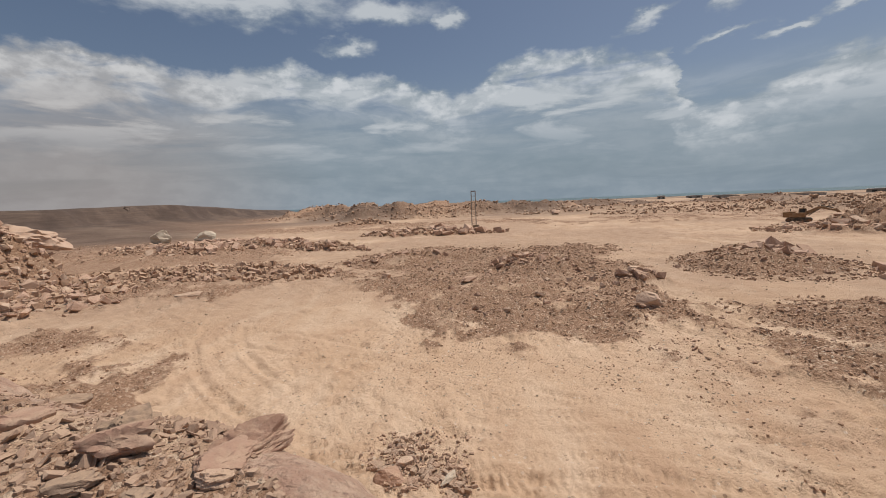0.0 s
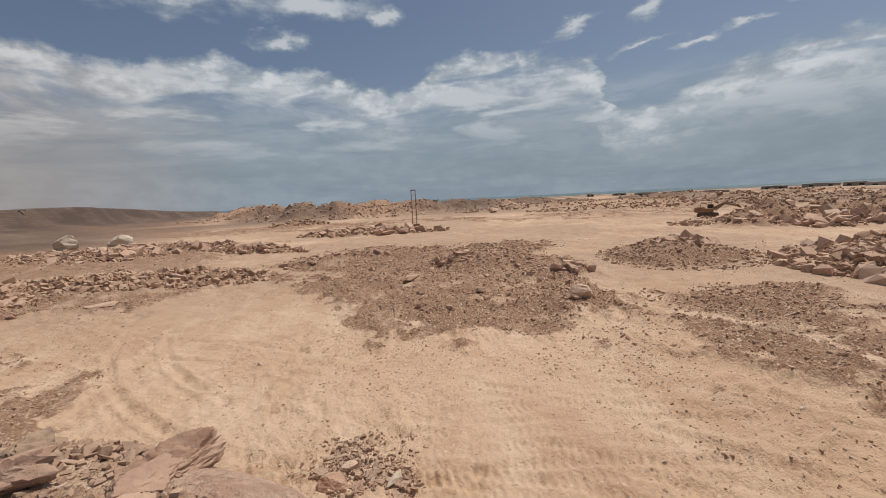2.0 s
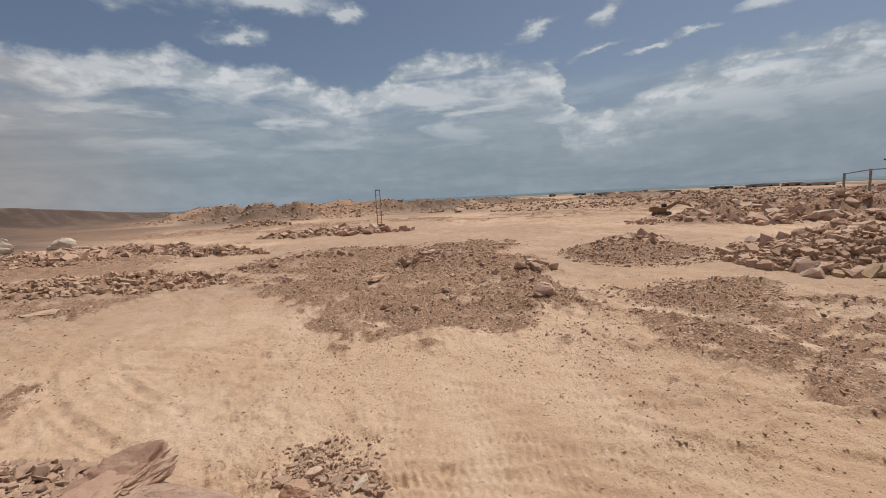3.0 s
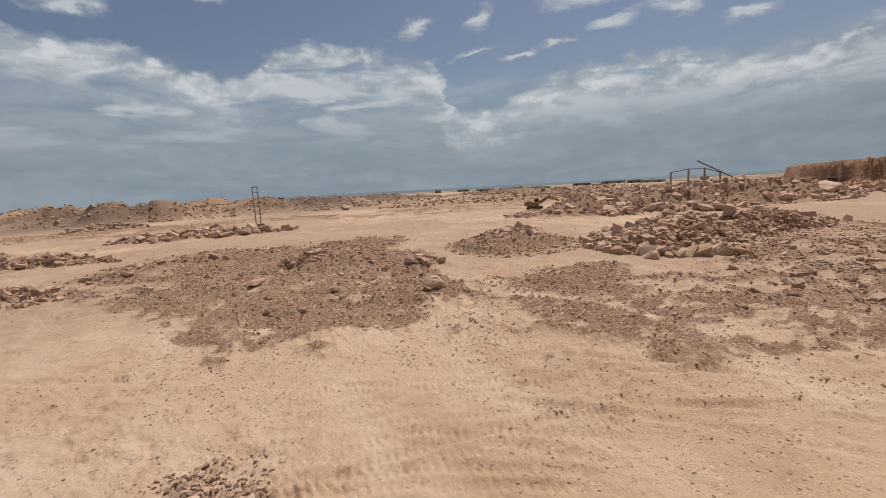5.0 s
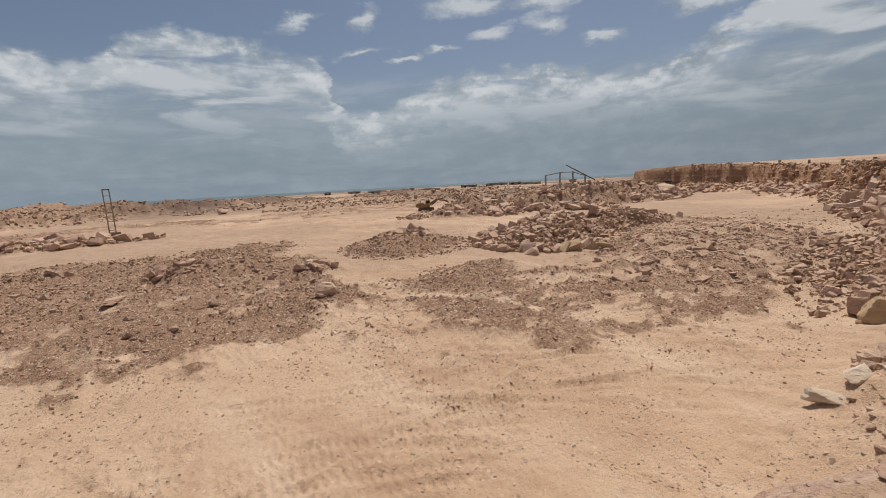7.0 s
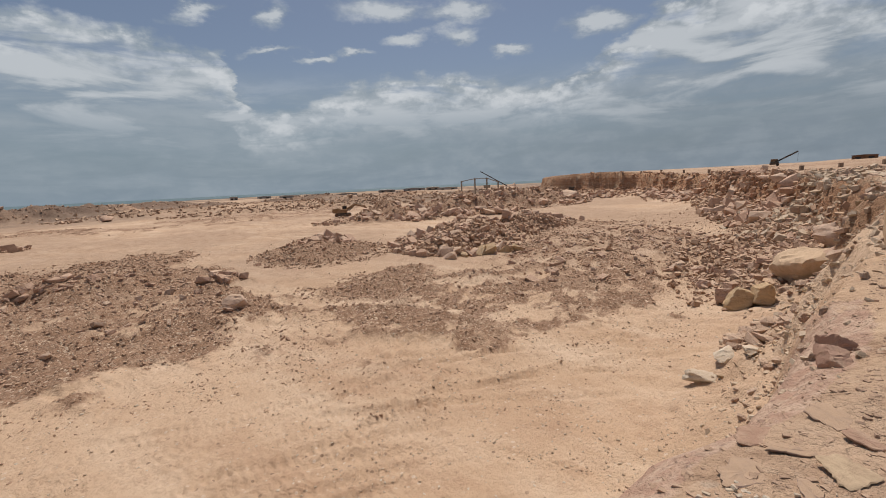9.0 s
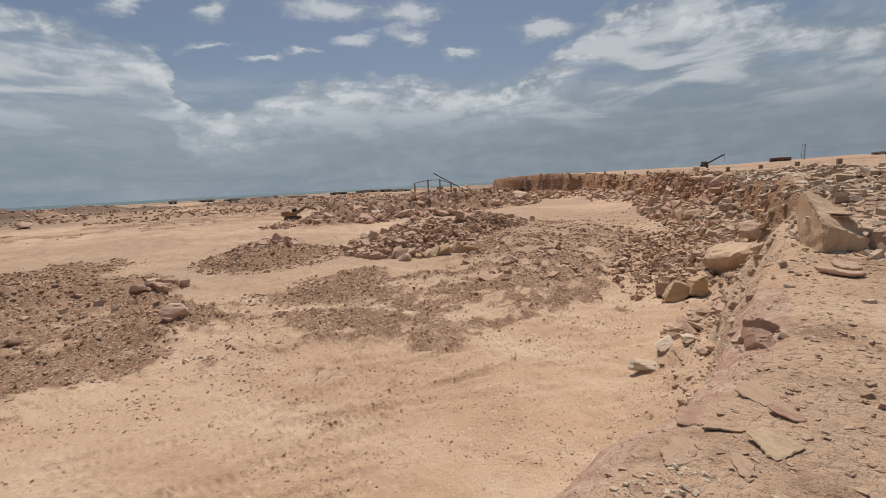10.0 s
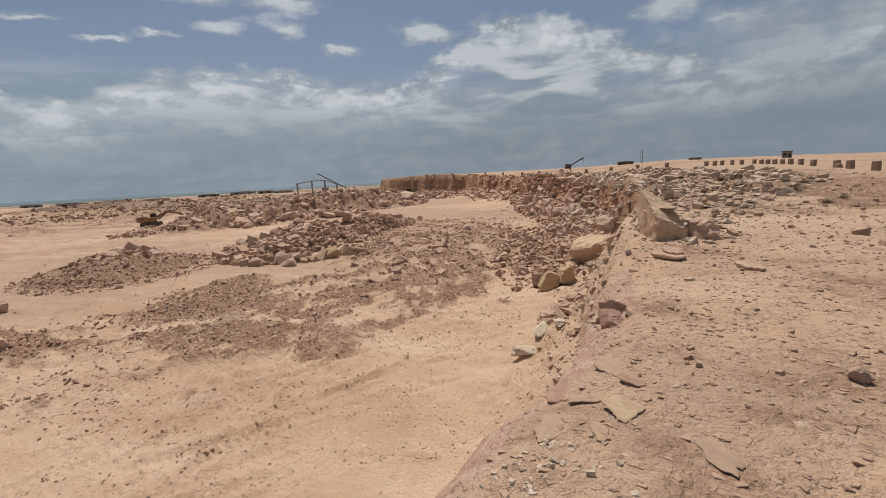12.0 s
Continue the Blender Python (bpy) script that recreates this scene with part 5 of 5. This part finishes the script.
def steel_frame(x, y, turn):
    e = root_at("steel_frame", x, y, turn, "tall narrow rusty steel ladder frame on a stone base", "steel frame")
    for sx in (-0.48, 0.48):
        part("post", beam((sx, 0, -0.2), (sx, 0, 8.4), 0.17), MAT_RENDER, e)
        part("diagonal", beam((sx, 0.45, 0), (sx, 0, 3.2), 0.07), MAT_RUST, e)
    for z in (8.3, 7.2, 5.8, 4.2, 2.6, 1.0):
        part("rung", beam((-0.48, 0, z), (0.48, 0, z), 0.09 if z < 8 else 0.2), MAT_RUST, e)
    part("footing", box(2.2, 1.3, 0.9, (0, 0, 0.2), 0.1), MAT_BLOCK, e)


steel_frame(7.4, 96.5, 4)


def marker_block(x, y, turn, k):
    e = root_at("marker_block", x, y, turn, "weathered brown stone block marking the plateau road", "stone block", "row of marker blocks")
    part("block", box(0.46, 0.46, 0.86, (0, 0, 0.33), 0.04, (0, rng.normal(0, 1.5), 0), 1.0 + rng.normal(0, 0.05)), MAT_BLOCK, e)
    return e


BLOCK_ROW = [(42.4, -25.3), (47, -26.1), (53, -28.3), (61, -30.2), (66, -31.3), (69.8, -31.9), (73.4, -32.5), (76.3, -32.8), (79.2, -33.1), (82.6, -33.6), (86.2, -34.0),
             (82, -30.5), (80, -28.4), (79, -26.6), (77, -24.9), (76, -23.4), (77, -18), (84, -14.8), (88, -10.8), (90, -6.4), (97, -1.9),
             (104, 3.3), (110, 7.7), (116, 13.2), (121, 18.8), (125, 24.3), (129, 30), (133, 38)]

for k, (bx, by) in enumerate(BLOCK_ROW):
    marker_block(bx, by, 20 + rng.normal(0, 8), k)
tagged(rock("broken_block", "broken low block among the row of markers", BLOCK_ROW[2][0] - 0.9, BLOCK_ROW[2][1] + 0.3, (0.4, 0.35, 0.3), MAT_BLOCK, 91, 0, sub=3), category="stone block")


def shed(x, y, w, d, h, turn, wall, roof, label, doors=2, z=None):
    e = root_at("shed", x, y, turn, label, "building", z=z)
    part("wall", box(w, d, h + 1.5, (0, 0, h / 2 - 0.75), 0), wall, e)
    part("roof", outline([(-w / 2 - 0.3, h), (w / 2 + 0.3, h), (w / 2 + 0.3, h + 0.15), (0, h + 0.15 + 0.06 * w ** 0.7), (-w / 2 - 0.3, h + 0.15)], d + 0.6, bevel=0), roof, e)
    for k in range(doors):
        q = -w / 2 + w * (k + 0.5) / doors
        part("door", box(min(3, w / doors * 0.45), 0.12, h * 0.62, (q, -d / 2 - 0.03, h * 0.31), 0), MAT_GLASS, e)
    return e


def polar(az_deg, r):
    a = radians(az_deg)
    return r * math.sin(a), r * math.cos(a)


for a, r, w, d, h, wall, roof, text in (
    (46.4, 520, 20, 14, 2.6, MAT_RENDER, MAT_WHITE, "long low shed with a white sheet roof"),
    (50.1, 520, 26, 14, 2.5, MAT_WALL, MAT_WALL, "long dark industrial shed on the plain"),
    (52.6, 500, 15, 12, 2.7, MAT_RENDER, MAT_WHITE, "pale shed with a bright roof"),
    (54.6, 480, 22, 12, 2.1, MAT_WALL, MAT_RENDER, "low grey yard building"),
    (27.6, 470, 7, 8, 2.9, MAT_WALL, MAT_WALL, "small dark block house on the plain"),
    (10.8, 480, 4, 6, 2.6, MAT_WALL, MAT_WALL, "small square block house by the shore"),
    (11.9, 480, 4, 6, 2.6, MAT_WALL, MAT_WALL, "small square block house near the shore"),
    (34, 420, 18, 10, 1.9, MAT_WALL, MAT_WALL, "low dark yard wall and shed"),
    (37.5, 400, 21, 10, 2.0, MAT_WALL, MAT_WALL, "long dark shed on the coastal plain"),
    (41, 430, 22, 10, 2.1, MAT_WALL, MAT_RENDER, "long grey shed on the coastal plain"),
    (31, 500, 14, 10, 2.1, MAT_WALL, MAT_WALL, "dark flat-roofed yard building"),
    (20, 650, 30, 10, 2.2, MAT_RENDER, MAT_WHITE, "far white-roofed hall near the shore"),
    (98.6, 290, 9, 8, 1.6, MAT_RUST, MAT_RUST, "rusty brown site building on the skyline"),
    (106, 300, 7, 6, 1.0, MAT_WALL, MAT_WALL, "low dark stack on the skyline"),
):
    bx, by = polar(a, r)
    shed(bx, by, w, d, h, -a, wall, roof, text)



def crusher_plant():
    x, y = polar(59, 165)
    e = root_at("crusher_plant", x, y, 0, "dark steel stone crusher frame with a slanting conveyor", "crusher", z=0)

    def q(a, r, z):
        px, py = polar(a, r)
        return (px - x, py - y, z)

    legs = [q(56.5, 165, 0), q(58.3, 163, 0), q(59.9, 163, 0), q(61.4, 165, 0)]
    tops = [6.8, 7.6, 7.6, 6.0]
    # steel in a pale grey, with the haze of distance put into the colour
    for (lx, ly, lz), tz in zip(legs, tops):
        part("leg", beam((lx, ly, -0.5), (lx, ly, tz), 0.42), MAT_RENDER, e)
    for k in range(3):
        part("girder", beam((*legs[k][:2], tops[k] - 0.2), (*legs[k + 1][:2], tops[k + 1] - 0.2), 0.26), MAT_RENDER, e)
    part("hopper", box(1.6, 1.6, 1.2, (legs[2][0], legs[2][1], 4.2), 0.1, taper=1.3), MAT_RENDER, e)
    part("conveyor", beam(q(59.1, 160, 9.9), q(62.6, 160, 4.1), 0.42, 0.34), MAT_STEEL, e, "long slanting conveyor arm")


crusher_plant()


def crane():
    x, y = polar(91.8, 190)
    e = root_at("mobile_crane", x, y, 0, "dark mobile crane with raised telescopic boom", "crane")
    z0 = e.matrix_basis.translation.z
    tx, ty = polar(93.7, 190)
    for k in range(4):
        part("wheel", tube(0.6, 0.5, (-2.4 + 1.6 * k, -1.0, 0.5), (90, 0, 0)), MAT_STEEL, e)
    part("chassis", box(7, 2.4, 0.9, (0, 0, 1.0), 0.1), MAT_STEEL, e)
    part("cab", box(1.8, 2.0, 1.2, (1.0, 0, 1.9), 0.1), MAT_YPAINT, e)
    part("boom", beam((0, 0, 1.2), (tx - x, ty - y, 11.2 - z0), 0.5), MAT_STEEL, e)
    part("hook_line", beam((tx - x, ty - y, 11.2 - z0), (tx - x, ty - y, 8.0 - z0), 0.06), MAT_STEEL, e)


crane()


def lattice_mast():
    x, y = polar(100.5, 260)
    e = root_at("lattice_mast", x, y, 0, "thin grey lattice mast on the skyline", "mast")
    z0 = e.matrix_basis.translation.z
    hgt = 15.3 - z0
    for sx, sy in ((-0.7, 0), (0.7, 0), (0, 1.0)):
        part("leg", beam((sx, sy, -0.5), (sx, sy, hgt), 0.12), MAT_STEEL, e)
    for k in range(7):
        z = hgt * k / 7
        part("brace", beam((-0.7, 0, z), (0.7, 0, z + hgt / 7), 0.08), MAT_STEEL, e)


lattice_mast()


def hut(az_deg, r, w, d, h, label, wall=MAT_RENDER):
    x, y = polar(az_deg, r)
    e = root_at("hut", x, y, -az_deg, label, "hut")
    part("wall", box(w, d, h + 1.0, (0, 0, h / 2 - 0.5), 0.02), wall, e)
    part("roof", box(w + 0.5, d + 0.5, 0.22, (0, 0, h + 0.11), 0.02), MAT_STEEL, e)
    part("window", box(w * 0.3, 0.1, h * 0.35, (-w * 0.18, -d / 2 - 0.03, h * 0.55), 0), MAT_GLASS, e)
    part("door", box(w * 0.22, 0.1, h * 0.7, (w * 0.25, -d / 2 - 0.03, h * 0.35), 0), MAT_GLASS, e)


hut(114.2, 185, 2.7, 2.4, 2.1, "small square guard hut with a flat roof on the plateau")
hut(70.8, 134, 1.5, 1.4, 1.9, "small dark tank house on the quarry brink", MAT_STEEL)
x, y = polar(-36.6, 235)
e = root_at("shade_shelter", x, y, 36, "tiny open shelter on the dark ridge", "shelter")
for sx in (-1.2, 1.2):
    part("post", beam((sx, 0, -0.3), (sx, 0, 1.6), 0.16), MAT_STEEL, e)
part("roof", box(3.6, 2.0, 0.2, (0, 0, 1.65), 0.02), MAT_STEEL, e)
e.scale = (0.6, 0.6, 0.8)


def shrub(x, y, s, seed):
    """A dry twiggy bush: many thin bent stems from one root."""
    g = np.random.default_rng(seed)
    vs, fs = [], []
    for k in range(260):
        a, up = g.uniform(0, 6.28), g.uniform(0.15, 1.0)
        d = np.array([math.cos(a) * (1.2 - 0.6 * up), math.sin(a) * (1.2 - 0.6 * up), up * 0.8])
        p0 = np.array([g.normal(0, 0.14), g.normal(0, 0.14), 0.0]) * s
        p1 = p0 + d * s * g.uniform(0.3, 0.7)
        p2 = p1 + (d + g.normal(0, 0.4, 3)) * s * g.uniform(0.15, 0.45)
        side_v = np.array([-math.sin(a), math.cos(a), 0]) * 0.012 * s + np.array([0, 0, 0.006 * s])
        b = len(vs)
        vs += [p0 - side_v, p0 + side_v, p1 - side_v, p1 + side_v, p2]
        fs += [(b, b + 1, b + 3), (b, b + 3, b + 2), (b + 2, b + 3, b + 4)]
    ob = new("dry_shrub", mesh_from("dry_shrub", vs, fs, MAT_SHRUB))
    ob.matrix_basis = pose(x, y, height(x, y) - 0.02)
    tagged(ob, "low dry grey-brown shrub on the plateau", "shrub", "plateau shrubs")


for k, (bx, by, s) in enumerate([(23.5, -11.0, 0.5), (22.6, -10.6, 0.4), (24.5, -11.8, 0.4), (15.6, -8.2, 0.3), (16.2, -8.9, 0.25), (14.6, -5.6, 0.26), (13.6, -5.0, 0.22)]):
    shrub(bx, by, s, 900 + k)
